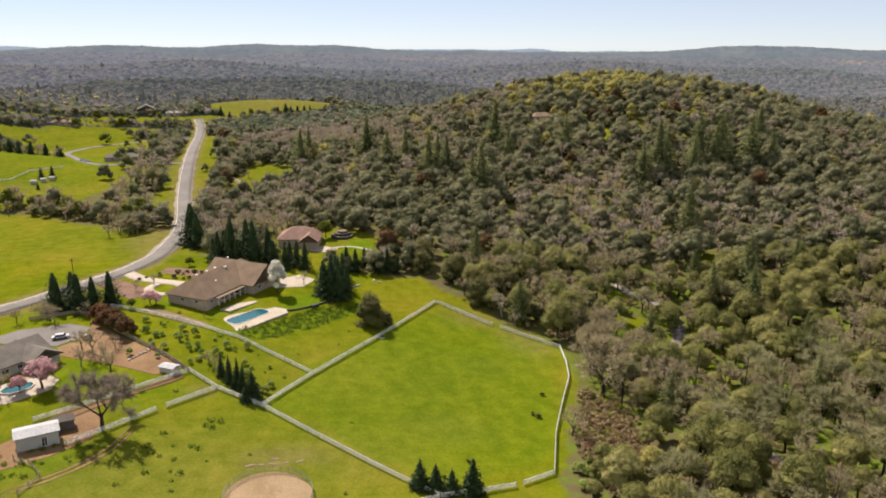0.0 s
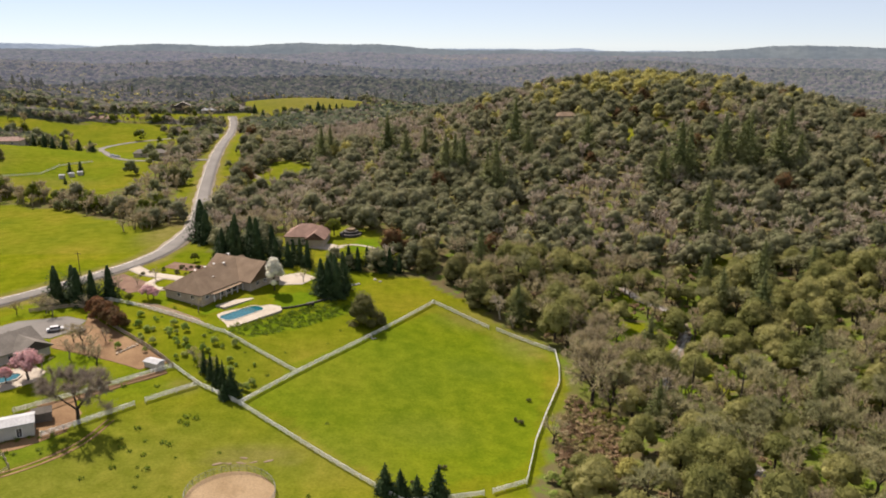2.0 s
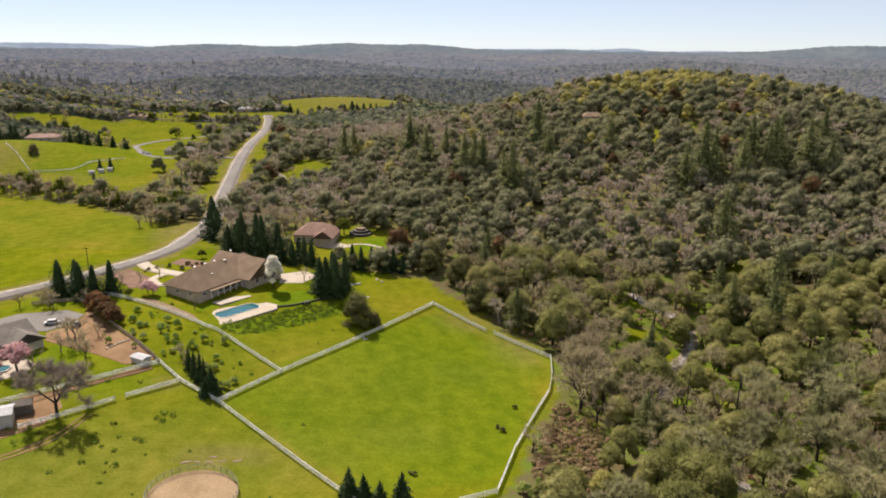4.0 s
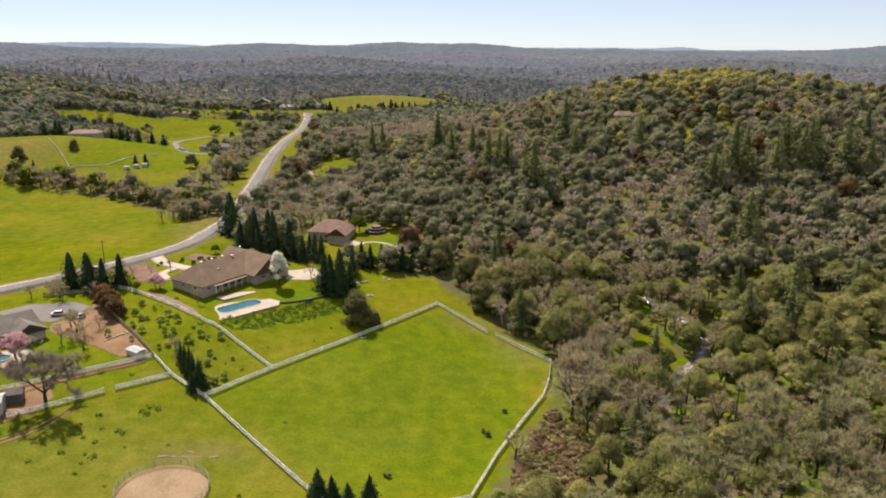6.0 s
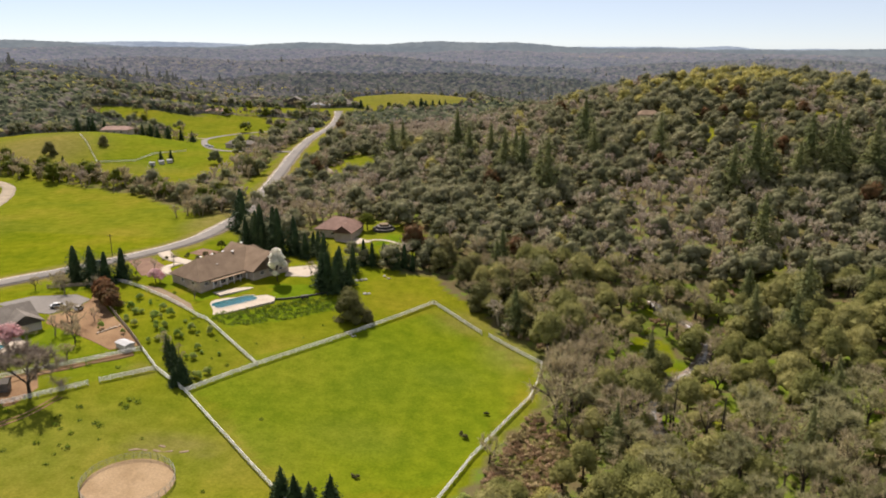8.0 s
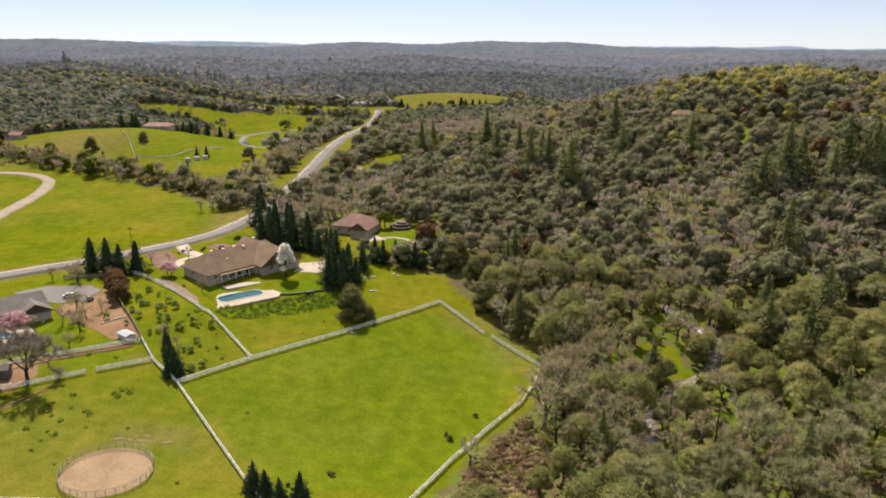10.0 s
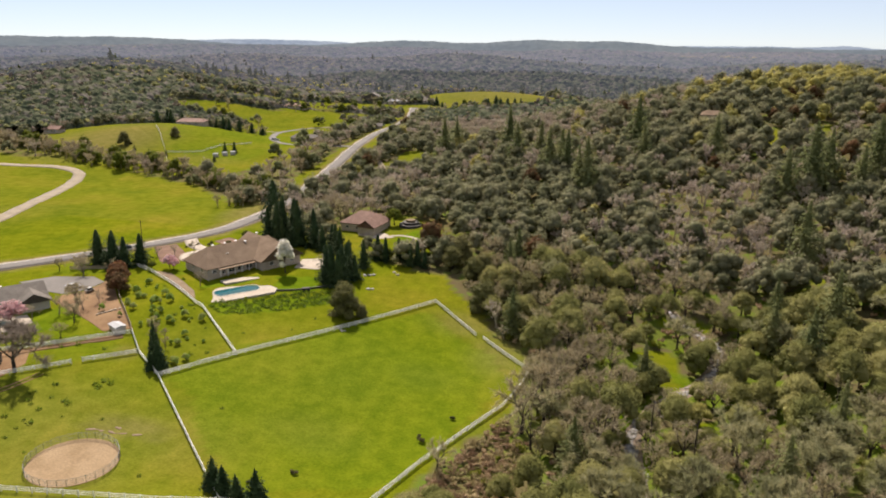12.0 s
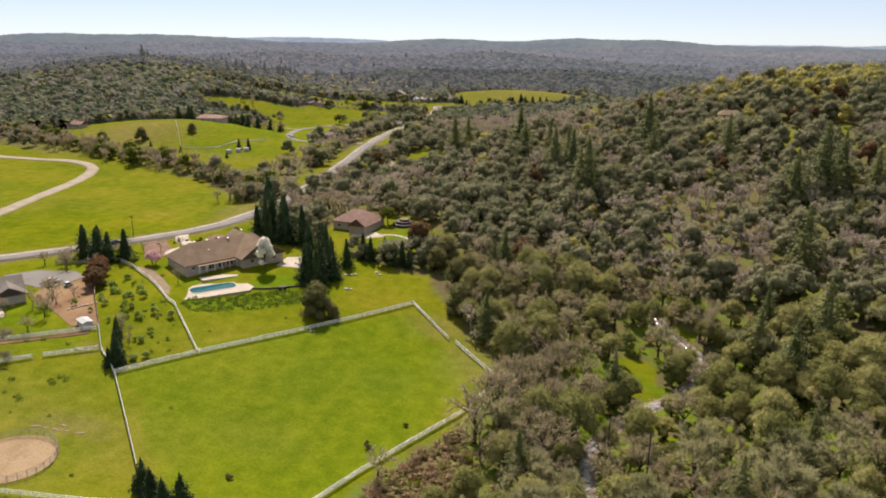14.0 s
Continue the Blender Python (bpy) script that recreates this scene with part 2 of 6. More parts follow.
# ---- land ----
def ground(x, y):
    """Height of the land."""
    x, y = np.asarray(x, float), np.asarray(y, float)

    def g(cx, cy, sx, sy, a):
        return a * np.exp(-0.5 * (((x - cx) / sx) ** 2 + ((y - cy) / sy) ** 2))
    z = -8.4 - 0.018 * np.clip(x, -400, 150)
    z = z + g(190, 585, 150, 150, 62) + g(-75, 238, 35, 28, 3.2) - g(-20, 110, 90, 42, 3.0) - g(90, 205, 26, 80, 4)
    z = z + g(300, 190, 90, 90, 14) - g(-250, 420, 110, 60, 6) - g(-270, 660, 120, 90, 9) + g(-310, 520, 70, 60, 6)
    z = z + g(-150, 640, 50, 70, 6) - g(0, 240, 45, 40, 1.8)
    d = np.hypot(x - 20, y)
    az = np.arctan2(x - 20, y)
    s = np.clip((d - 1000) / 2700, 0, 1)
    roll = 12 * np.sin(az * 7 + d * 0.0052 + 0.6) + 7 * np.sin(az * 11 + d * 0.0021) + 7 * np.sin(az * 17 - d * 0.0047 + 1.3) + 5 * np.sin(az * 31 + d * 0.008)
    z = z + (27 * s ** 0.8) + 0.62 * roll * np.clip((d - 950) / 900, 0, 1)
    z = z + g(-590, 830, 140, 150, 41) + g(-120, 955, 95, 66, 20) + g(-260, 1560, 330, 130, 14) + g(420, 1850, 420, 160, 16) - g(330, 1250, 350, 160, 14)
    z = z - g(10, 165, 30, 32, 3.7) - g(48, 165, 30, 40, 0.8) - g(82, 225, 38, 52, 7.3) - g(-20, 206, 20, 20, 0.8) - g(16, 220, 20, 22, 1.9)
    z = z + g(-312, 550, 48, 48, 8) + g(-216, 430, 40, 22, 3.2) - g(123, 463, 40, 40, 3.9) - g(-88, 469, 40, 40, 3.2) - g(12, 619, 60, 50, 3.4) + g(-84, 202, 14, 14, 1.3) - g(-55, 140, 22, 16, 0.7) - g(-75, 226, 18, 10, 1.4)
    return z


def gz(x, y):
    return float(ground(x, y))


def inside(poly, x, y):
    """Which of the points lie in a polygon of the plan."""
    res = np.zeros(np.shape(x), bool)
    for (x1, y1), (x2, y2) in zip(poly, poly[1:] + poly[:1]):
        if y1 != y2:
            res ^= ((y1 > y) != (y2 > y)) & (x < (x2 - x1) * (y - y1) / (y2 - y1) + x1)
    return res


def oval(cx, cy, rx, ry, x, y):
    return ((x - cx) / rx) ** 2 + ((y - cy) / ry) ** 2 < 1


HOME_VALLEY = [(-430, 30), (10, 60), (14.5, 136), (25, 169), (33, 186), (36, 209.5), (18, 234), (9, 249), (-1, 259), (-10, 265), (-19, 270), (-36, 272), (-46, 285), (-92, 300),
               (-100, 330), (-108, 345), (-140, 350), (-190, 392), (-245, 415), (-310, 432), (-430, 440)]
RANCH = [(-228.0, 414), (-188, 410), (-179.2, 464.1), (-176.2, 505.4), (-183.5, 548.6), (-185.4, 598.3), (-195.8, 649.3), (-206, 700), (-232, 735), (-290, 735), (-316, 690), (-322, 630), (-336, 582), (-372, 562), (-392, 522), (-384, 478), (-360, 445), (-298.2, 425.7)]
VERGE = [(-138.2, 385.5), (-122.0, 430.9), (-114.8, 441.0), (-122.5, 498.6), (-130.5, 551.8), (-138.4, 621.4), (-158, 720), (-192, 728), (-166, 610), (-151.4, 483.7)]
VERGE_LAWN = [(-106.4, 427.7), (-82.5, 436.4), (-64.2, 453.3), (-68.5, 483.3), (-86.3, 510.8), (-100.3, 514.3), (-107.6, 483.1)]
NEIGHBOUR_YARD = [(-66, 303), (-62, 289), (-44, 285), (-26, 282), (-10, 296), (-12, 314), (-45, 336), (-70, 328)]
CREEK = [(70, 122), (66, 150), (63.5, 170), (62.5, 187), (67.8, 203.8), (74.3, 214.5), (80, 222), (85, 233), (87, 245), (83, 252), (77, 258), (72, 268)]
ROAD = [(-330, 60), (-240, 135), (-190, 190), (-157, 228), (-138, 251), (-124, 272), (-115, 293), (-112, 316), (-114, 357), (-132.1, 448.0), (-143.2, 513.5),
        (-157.1, 606.4), (-174, 715), (-188, 800), (-200, 850)]
SIDE_ROAD = [(-190, 195), (-205, 240), (-219, 281), (-247, 346), (-271.0, 390.7), (-286.5, 408.0), (-309.0, 414.7), (-335.6, 408.5), (-390, 400), (-460, 410)]
RANCH_ROAD = [(-147.5, 533.7), (-179.7, 537.3), (-207.6, 539.5), (-225.7, 555.5), (-241.5, 585.9), (-267.1, 645.7), (-261.7, 683.3), (-238, 706), (-180, 738)]
RANCH_LANE = [(-267.5, 648.5), (-297.0, 651.0), (-344.2, 670.5), (-400, 700)]


def near_line(line, x, y):
    """Distance of the points from a line of the plan."""
    best = np.full(np.shape(x), 1e9)
    for (x1, y1), (x2, y2) in zip(line, line[1:]):
        dx, dy = x2 - x1, y2 - y1
        k = np.clip(((x - x1) * dx + (y - y1) * dy) / (dx * dx + dy * dy), 0, 1)
        best = np.minimum(best, np.hypot(x - x1 - k * dx, y - y1 - k * dy))
    return best


def meadow(x, y):
    """Open grass."""
    m = inside(HOME_VALLEY, x, y) | inside(RANCH, x, y) | inside(VERGE, x, y) | inside(VERGE_LAWN, x, y) | inside(NEIGHBOUR_YARD, x, y)
    for o in ((-330, 722, 95, 38), (-388, 582, 15, 10), (-262, 768, 72, 28), (-232, 838, 84, 30), (-330, 815, 70, 20), (-126, 936, 80, 84), (-420, 800, 55, 12), (127, 456, 12, 15), (146, 459, 8, 7), (95, 481, 11, 8), (85.0, 477.5, 11, 6),
              (69, 231, 8, 9), (73, 222, 5, 5), (60, 200, 4, 8), (76, 257, 8, 6), (66, 178, 3.5, 9), (71, 204, 5, 5), (80, 193, 5, 6), (112, 204, 4, 5), (117, 276, 7, 5), (95, 262, 6, 4), (152.3, 468.4, 14, 5), (205.5, 481.4, 14, 5), (235, 300, 25, 9), (190.2, 262.2, 14, 5), (121.6, 289.6, 9, 5)):
        m |= oval(*o, x, y)
    return m


def wooded(x, y):
    """Where trees may stand."""
    return ~meadow(x, y) & (near_line(CREEK, x, y) > 2.6) & (near_line(ROAD, x, y) > 8) & (near_line(SIDE_ROAD, x, y) > 6) & ~oval(29.5, 160, 9, 19, x, y) & ~oval(-200, 850, 26, 20, x, y)


def mesh_object(name, verts, tris, material, parent=None, smooth=False):
    me = bpy.data.meshes.new(name)
    verts, tris = np.asarray(verts, np.float32), np.asarray(tris, np.int32)
    k = tris.shape[1]
    me.vertices.add(len(verts))
    me.vertices.foreach_set("co", verts.ravel())
    me.loops.add(tris.size)
    me.loops.foreach_set("vertex_index", tris.ravel())
    me.polygons.add(len(tris))
    me.polygons.foreach_set("loop_start", np.arange(0, tris.size, k, dtype=np.int32))
    me.polygons.foreach_set("use_smooth", np.full(len(tris), smooth))
    me.update(calc_edges=True)
    me.materials.append(material)
    ob = new(name, me)
    ob.parent = parent
    return ob


def spaced(lo, a, b, hi, fine, grow):
    """Steps along one side of the land: even between a and b, wider outwards."""
    mid = list(np.arange(a, b + 0.1, fine))
    s, p = fine, a
    while p > lo:
        s *= grow
        p -= s
        mid.insert(0, p)
    s, p = fine, b
    while p < hi:
        s *= grow
        p += s
        mid.append(p)
    return np.array(mid)


def build_land():
    xs = spaced(-4600, -150, 120, 4600, 2.0, 1.045)
    ys = np.concatenate([spaced(-1500, 100, 262, 262, 2.0, 1.08), spaced(265, 265, 600, 4650, 4.0, 1.04)])
    ys = np.unique(np.round(ys, 3))
    X, Y = np.meshgrid(xs, ys)
    Z = ground(X, Y)
    creek = near_line(CREEK, X, Y)
    Z = Z - 0.7 * np.exp(-(creek / 3.0) ** 2)
    nx, ny = len(xs), len(ys)
    i = np.arange(nx * ny).reshape(ny, nx)
    quads = np.stack([i[:-1, :-1], i[:-1, 1:], i[1:, 1:], i[1:, :-1]], -1).reshape(-1, 4)
    ob = mesh_object("ground", np.stack([X, Y, Z], -1).reshape(-1, 3), quads, M_LAND, smooth=True)
    wob = 3 * np.sin(X * 0.21 + 1.7 * np.sin(Y * 0.13)) + 2 * np.sin(Y * 0.33 + X * 0.1)
    open_land = meadow(X + wob * 0.4, Y + wob * 0.4).astype(float)
    dry_and_haze = np.zeros_like(X)
    verge = near_line(ROAD, X, Y)
    dry_and_haze = np.maximum(dry_and_haze, np.clip(1 - (verge - 6 - wob * 0.3) / 4, 0, 1) * 0.7)
    for cx, cy, rx, ry, a in ((-74, 134, 44, 30, 0.30), (-36, 146, 20, 16, 0.26), (-12, 160, 16, 10, 0.22), (8, 196, 14, 9, 0.14), (-52, 143.5, 9, 2.2, 0.8), (-40, 144.5, 4, 1.5, 0.6), (-122, 335, 11, 26, 0.75), (24.1, 216.7, 9, 14, 0.65), (9.5, 232.1, 12, 8, 0.5), (-48.8, 146.6, 12, 6, 0.45), (-324.8, 485.9, 48, 62, 0.75), (-296.9, 455.6, 40, 16, 0.5), (-47.8, 147.2, 13, 4, 0.7), (-50.6, 127.0, 16, 14, 0.35), (-232.5, 465.5, 40, 22, 0.3), (-118, 940, 95, 90, 0.6), (-237.4, 465.4, 22, 18, 0.3), (-31.0, 183.2, 40, 30, 0.12),
                              (-225, 300, 22, 40, 0.2), (-72, 176, 5, 4, 0.5), (33.6, 166.6, 10, 18, 0.3), (-227.8, 432.7, 16, 7, 0.9), (210.3, 500.9, 50, 22, 0.5), (180.2, 560.8, 60, 30, 0.3)):
        dry_and_haze = np.maximum(dry_and_haze, a * np.exp(-((((X - cx) / rx) ** 2 + ((Y - cy) / ry) ** 2) ** 1.3)))
    # beyond y 300 a little dry tint pales the grass, painted in for haze
    dry_and_haze = np.maximum(dry_and_haze, 0.10 * (Y > 300))
    lush = 0.75 * np.exp(-((((X - 85) / 55) ** 2 + ((Y - 200) / 75) ** 2) ** 2)) * (np.sin(X * 0.23 + 2 * np.sin(Y * 0.11)) * np.sin(Y * 0.19 + 1.0) > -0.15)
    for poly, a in (([(-150, 60), (10, 60), (-8.6, 127.3), (-55.4, 165.9), (-85.1, 160.2), (-140, 140)], 0.1), ([(-44.6, 191.6), (-3.6, 235.9), (30.4, 206.0), (13.6, 145.6), (-12.7, 133.7), (-52.5, 169.0)], 0.45),
                    ([(-66.1, 212.3), (-50.6, 223.8), (-31.3, 237.3), (-30.4, 230.8), (-44.5, 215.6), (-60, 206)], 0.75),
                    ([(-318, 545), (-268, 477), (-205, 470), (-195, 560), (-270, 620), (-320, 600)], 0.3), ([(-60.3, 241.0), (-44.1, 246.4), (-42.3, 233.2), (-54.6, 229.9)], 0.95), ([(-140, 235), (-120, 245), (-112, 240), (-122, 225), (-140, 222)], 0.5),
                    ([(-108, 150), (-94, 156), (-90.2, 148.3), (-100, 140), (-112, 140)], 0.5), ([(-99.4, 189.1), (-83.3, 184.9), (-70, 178), (-82, 168), (-98, 172)], 0.35),
                    ([(-125, 185), (-105, 178), (-97.6, 183.4), (-97.1, 194.6), (-109.7, 197.5)], 0.7), ([(-36, 302), (-20, 298), (-16, 312), (-34, 316)], 0.9),
                    ([(-100.3, 240.5), (-84, 250), (-83.0, 234.1), (-96.7, 229.3)], 0.6), ([(-81.2, 230.5), (-77.1, 224.4), (-64.8, 234.1), (-66.6, 237.6)], 0.9)):
        lush = np.maximum(lush, a * inside(poly, X + wob * 0.3, Y + wob * 0.3))
    cover = np.ones((nx * ny, 4), np.float32)
    cover[:, 0], cover[:, 1], cover[:, 2] = open_land.ravel(), dry_and_haze.ravel(), lush.ravel()
    ob.data.color_attributes.new("cover", "FLOAT_COLOR", "POINT").data.foreach_set("color", cover.ravel())
    tagged(ob, "rolling green meadows and brown woodland floor between wooded hills", "ground", kind="structure")


build_land()


def bm_object(name, bm, material, parent=None, label=""):
    me = bpy.data.meshes.new(name)
    bm.to_mesh(me)
    bm.free()
    me.materials.append(material)
    ob = new(name, me)
    ob.parent = parent
    return tagged(ob, label)


def patch(name, poly, material, lift=0.1, step=4.0, thick=0.4, flat=None):
    """A slab or a bed of earth laid over the land."""
    bm = bmesh.new()
    bm.faces.new([bm.verts.new((x, y, 0)) for x, y in poly])
    if flat is None:
        for axis in (0, 1):
            vals = [p[axis] for p in poly]
            v = math.ceil(min(vals) / step) * step
            while v < max(vals):
                no = (1, 0, 0) if axis == 0 else (0, 1, 0)
                bmesh.ops.bisect_plane(bm, geom=bm.verts[:] + bm.edges[:] + bm.faces[:], plane_co=(v, v, 0), plane_no=no)
                v += step
    bmesh.ops.recalc_face_normals(bm, faces=bm.faces)
    for f in bm.faces:
        if f.normal.z < 0:
            f.normal_flip()
    for v in bm.verts:
        v.co.z = gz(v.co.x, v.co.y) + lift if flat is None else flat
    ext = bmesh.ops.extrude_face_region(bm, geom=bm.faces[:])
    low = [e for e in ext["geom"] if isinstance(e, bmesh.types.BMVert)]
    for v in low:
        v.co.z -= thick
    bmesh.ops.recalc_face_normals(bm, faces=bm.faces)
    return bm_object(name, bm, material)


def curve_points(line, step):
    """A smooth line through the points of the plan (Catmull-Rom), in even steps."""
    p = [np.array(q, float) for q in line]
    p = [2 * p[0] - p[1]] + p + [2 * p[-1] - p[-2]]
    out = []
    for a, b, c, d in zip(p, p[1:], p[2:], p[3:]):
        n = max(2, int(np.linalg.norm(c - b) / step))
        for k in range(n):
            s = k / n
            out.append(0.5 * (2 * b + (c - a) * s + (2 * a - 5 * b + 4 * c - d) * s * s + (3 * b - a - 3 * c + d) * s ** 3))
    return np.array(out + [p[-2]])


def ribbon(name, line, half, material, lift=0.12, step=4.0, shift=0.0, wave=0.0):
    """A road or path that follows the land."""
    c = curve_points(line, step)
    t = np.gradient(c, axis=0)
    t /= np.linalg.norm(t, axis=1)[:, None]
    n = np.stack([-t[:, 1], t[:, 0]], 1)
    w = half + wave * np.sin(np.arange(len(c)) * 0.9) * np.sin(np.arange(len(c)) * 0.37)
    w = np.broadcast_to(w, (len(c),))[:, None]
    cols = []
    for k, drop in ((-1.0, 0.5), (-1.0, 0), (-0.33, 0), (0.33, 0), (1.0, 0), (1.0, 0.5)):
        q = c + n * (shift + k * w)
        cols.append(np.column_stack([q, ground(q[:, 0], q[:, 1]) + lift - drop]))
    V = np.stack(cols, 1).reshape(-1, 3)
    m = len(c)
    i = np.arange(m * 6).reshape(m, 6)
    quads = np.stack([i[:-1, :-1], i[1:, :-1], i[1:, 1:], i[:-1, 1:]], -1).reshape(-1, 4)[:, ::-1]
    return mesh_object(name, V, quads, material, smooth=True)


tagged(ribbon("road_shoulder", ROAD, 5.0, M_GRAVEL, 0.12, wave=0.7), "pale gravel shoulder along the country road", "road", kind="structure")
tagged(ribbon("road", ROAD, 3.8, M_ASPHALT, 0.2), "sun-bleached grey asphalt country road", "road", kind="structure")
tagged(ribbon("road_edge_line", ROAD, 0.1, M_PAINTLINE, 0.215, shift=3.4), "worn white edge line painted on the road", "road marking", kind="structure")
tagged(ribbon("side_road", SIDE_ROAD, 3.6, M_GRAVEL, 0.14, wave=0.4), "pale curving side road between meadows", "road", kind="structure")
tagged(ribbon("ranch_road", RANCH_ROAD, 2.5, M_ASPHALT, 0.15), "pale ranch road over green pasture", "road", kind="structure")
tagged(ribbon("ranch_lane", RANCH_LANE, 1.8, M_GRAVEL, 0.13), "narrow pale lane to the hilltop house", "road", kind="structure")


# ---- trees ----
def ico(sub):
    bm = bmesh.new()
    bmesh.ops.create_icosphere(bm, subdivisions=sub, radius=1.0)
    v = np.array([q.co[:] for q in bm.verts])
    f = np.array([[q.index for q in p.verts] for p in bm.faces])
    bm.free()
    return v, f


ICO1, ICO2 = ico(1), ico(2)


def joined(pieces):
    vs, ts, n = [], [], 0
    for v, t in pieces:
        vs.append(v)
        ts.append(np.asarray(t) + n)
        n += len(v)
    return np.concatenate(vs), np.concatenate(ts)


def tube(a, b, ra, rb, sides=5):
    """A tapered limb from a to b."""
    a, b = np.array(a, float), np.array(b, float)
    d = (b - a) / (np.linalg.norm(b - a) + 1e-9)
    u = np.cross(d, [0.3, 0.9, 0.2])
    u /= np.linalg.norm(u)
    w = np.cross(d, u)
    ang = np.linspace(0, 2 * np.pi, sides, endpoint=False)
    ring = np.cos(ang)[:, None] * u + np.sin(ang)[:, None] * w
    v = np.concatenate([a + ring * ra, b + ring * rb])
    i = np.arange(sides)
    j = (i + 1) % sides
    return v, np.concatenate([np.stack([i, j, j + sides], 1), np.stack([i, j + sides, i + sides], 1)])


def cards(r, centre, normal, size, quad=True, plumes=3):
    """Small leaf clumps: one tilted blade each."""
    n = len(centre)
    nn = normal + r.normal(0, 0.42, (n, 3)) + np.array([0, 0, 0.35])
    nn /= np.linalg.norm(nn, axis=1)[:, None]
    u = np.cross(nn, r.normal(0, 1, (n, 3)))
    u /= np.linalg.norm(u, axis=1)[:, None] + 1e-9
    w = np.cross(nn, u)
    s = (size * r.uniform(0.6, 1.35, n))[:, None]
    i = np.arange(n)
    if quad:
        v = np.stack([centre - u * s, centre - w * s * 0.6, centre + u * s, centre + w * s * 0.7 + nn * s * 0.3], 1).reshape(-1, 3)
        return v, np.concatenate([np.stack([4 * i, 4 * i + 1, 4 * i + 2], 1), np.stack([4 * i, 4 * i + 2, 4 * i + 3], 1)])
    tip = centre + w * s
    plume = ((i % plumes == 0) & (size < 1.0))[:, None]
    tip = np.where(plume, centre + (normal * 0.75 + np.array([0, 0, 0.9])) * s * 1.25, tip)
    v = np.stack([centre - u * s * np.where(plume, 0.5, 1.0), centre + u * s * np.where(plume, 0.5, 0.7) - np.where(plume, 0, w * s * 0.5), tip], 1).reshape(-1, 3)
    return v, np.stack([3 * i, 3 * i + 1, 3 * i + 2], 1)


def ball(r, n):
    v = r.normal(0, 1, (n, 3))
    return v / np.linalg.norm(v, axis=1)[:, None]


def broad_crown(r, R, H, puffs, leaves, size, base=0.22, quad=True, core=ICO1, tall=1.0):
    """A rounded, uneven crown of leaf puffs. Returns crown and the puffs' centres."""
    cs, rs = [], []
    for k in range(puffs):
        a = 2.4 * k + r.uniform(-0.5, 0.5)
        q = math.sqrt((k + 0.4) / puffs)
        rr = R * r.uniform(0.36, 0.54) * (1.12 - 0.3 * q)
        rad = (R - rr * 0.8) * q
        top = H - rr
        low = H * base + rr * 0.75
        z = top - (top - low) * (q ** 1.6) * r.uniform(0.55, 1.0)
        cs.append((rad * math.cos(a), rad * math.sin(a), z))
        rs.append(rr)
    cs, rs = np.array(cs), np.array(rs)
    out = []
    per = np.maximum(3, (leaves * rs ** 2 / (rs ** 2).sum())).astype(int)
    for c, rr, n in zip(cs, rs, per):
        v, f = core
        lump = 0.70 + 0.24 * r.random(len(v))
        out.append((c + v * lump[:, None] * rr * np.array([1, 1, 0.85 * tall]), f))
        d = ball(r, n)
        d[:, 2] = np.where(d[:, 2] < -0.35, -d[:, 2], d[:, 2])
        p = c + d * rr * r.uniform(0.82, 1.12, n)[:, None] * np.array([1, 1, 0.88 * tall])
        out.append(cards(r, p, d, size, quad))
    return joined(out), cs


def tree_oak(r, R=5.0, H=9.0, puffs=11, leaves=700, size=0.42, quad=True, core=ICO1, limbs=5, base=0.22):
    crown, cs = broad_crown(r, R, H, puffs, leaves, size, base, quad, core)
    fork = np.array([r.uniform(-0.3, 0.3), r.uniform(-0.3, 0.3), H * 0.3])
    wood = [tube((0, 0, -0.8), fork, R * 0.075, R * 0.055, 6)]
    for c in cs[:limbs]:
        wood.append(tube(fork, c, R * 0.042, R * 0.015, 4))
    return joined(wood), crown


def tree_bare(r, R=5.0, H=10.0, twigs=900, width=0.085, levels=4, lean=0.0):
    """A leafless tree: forking limbs and a haze of twigs."""
    wood, tips = [], []
    fork = np.array([r.normal(0, 0.3) + lean, r.normal(0, 0.3), H * r.uniform(0.22, 0.34)])
    wood.append(tube((0, 0, -0.8), fork, 0.036 * H, 0.026 * H, 6))

    def grow(p, d, length, rad, level):
        q = p + d * length
        wood.append(tube(p, q, rad, rad * 0.62, 4 if level > 1 else 5))
        if level >= levels - 2:
            tips.append((p, q))
        if level >= levels:
            return
        for k in range(3 if level < 2 else 2):
            e = d + r.normal(0, 0.52, 3) + np.array([0, 0, 0.10])
            grow(q, e / np.linalg.norm(e), length * r.uniform(0.66, 0.84), rad * 0.6, level + 1)
    for k in range(4):
        a = 2 * math.pi * (k + r.uniform(-0.3, 0.3)) / 4
        e = np.array([math.cos(a) * R / H * 1.25, math.sin(a) * R / H * 1.25, 1.0])
        grow(fork, e / np.linalg.norm(e), H * 0.24, 0.017 * H, 1)
    t = np.array([[*a, *b] for a, b in tips])
    pick = t[r.integers(0, len(t), twigs)]
    k = r.random((twigs, 1))
    p = pick[:, :3] * (1 - k) + pick[:, 3:] * k
    d = (pick[:, 3:] - pick[:, :3])
    d /= np.linalg.norm(d, axis=1)[:, None]
    d = d + r.normal(0, 0.75, (twigs, 3))
    d /= np.linalg.norm(d, axis=1)[:, None]
    q = p + d * (H * 0.13 * r.uniform(0.5, 1.3, twigs))[:, None]
    side = np.cross(d, r.normal(0, 1, (twigs, 3)))
    side /= np.linalg.norm(side, axis=1)[:, None]
    i = np.arange(twigs)
    v = np.stack([p - side * width, p + side * width, q], 1).reshape(-1, 3)
    f = np.stack([3 * i, 3 * i + 1, 3 * i + 2], 1)
    return joined(wood), (v, f)


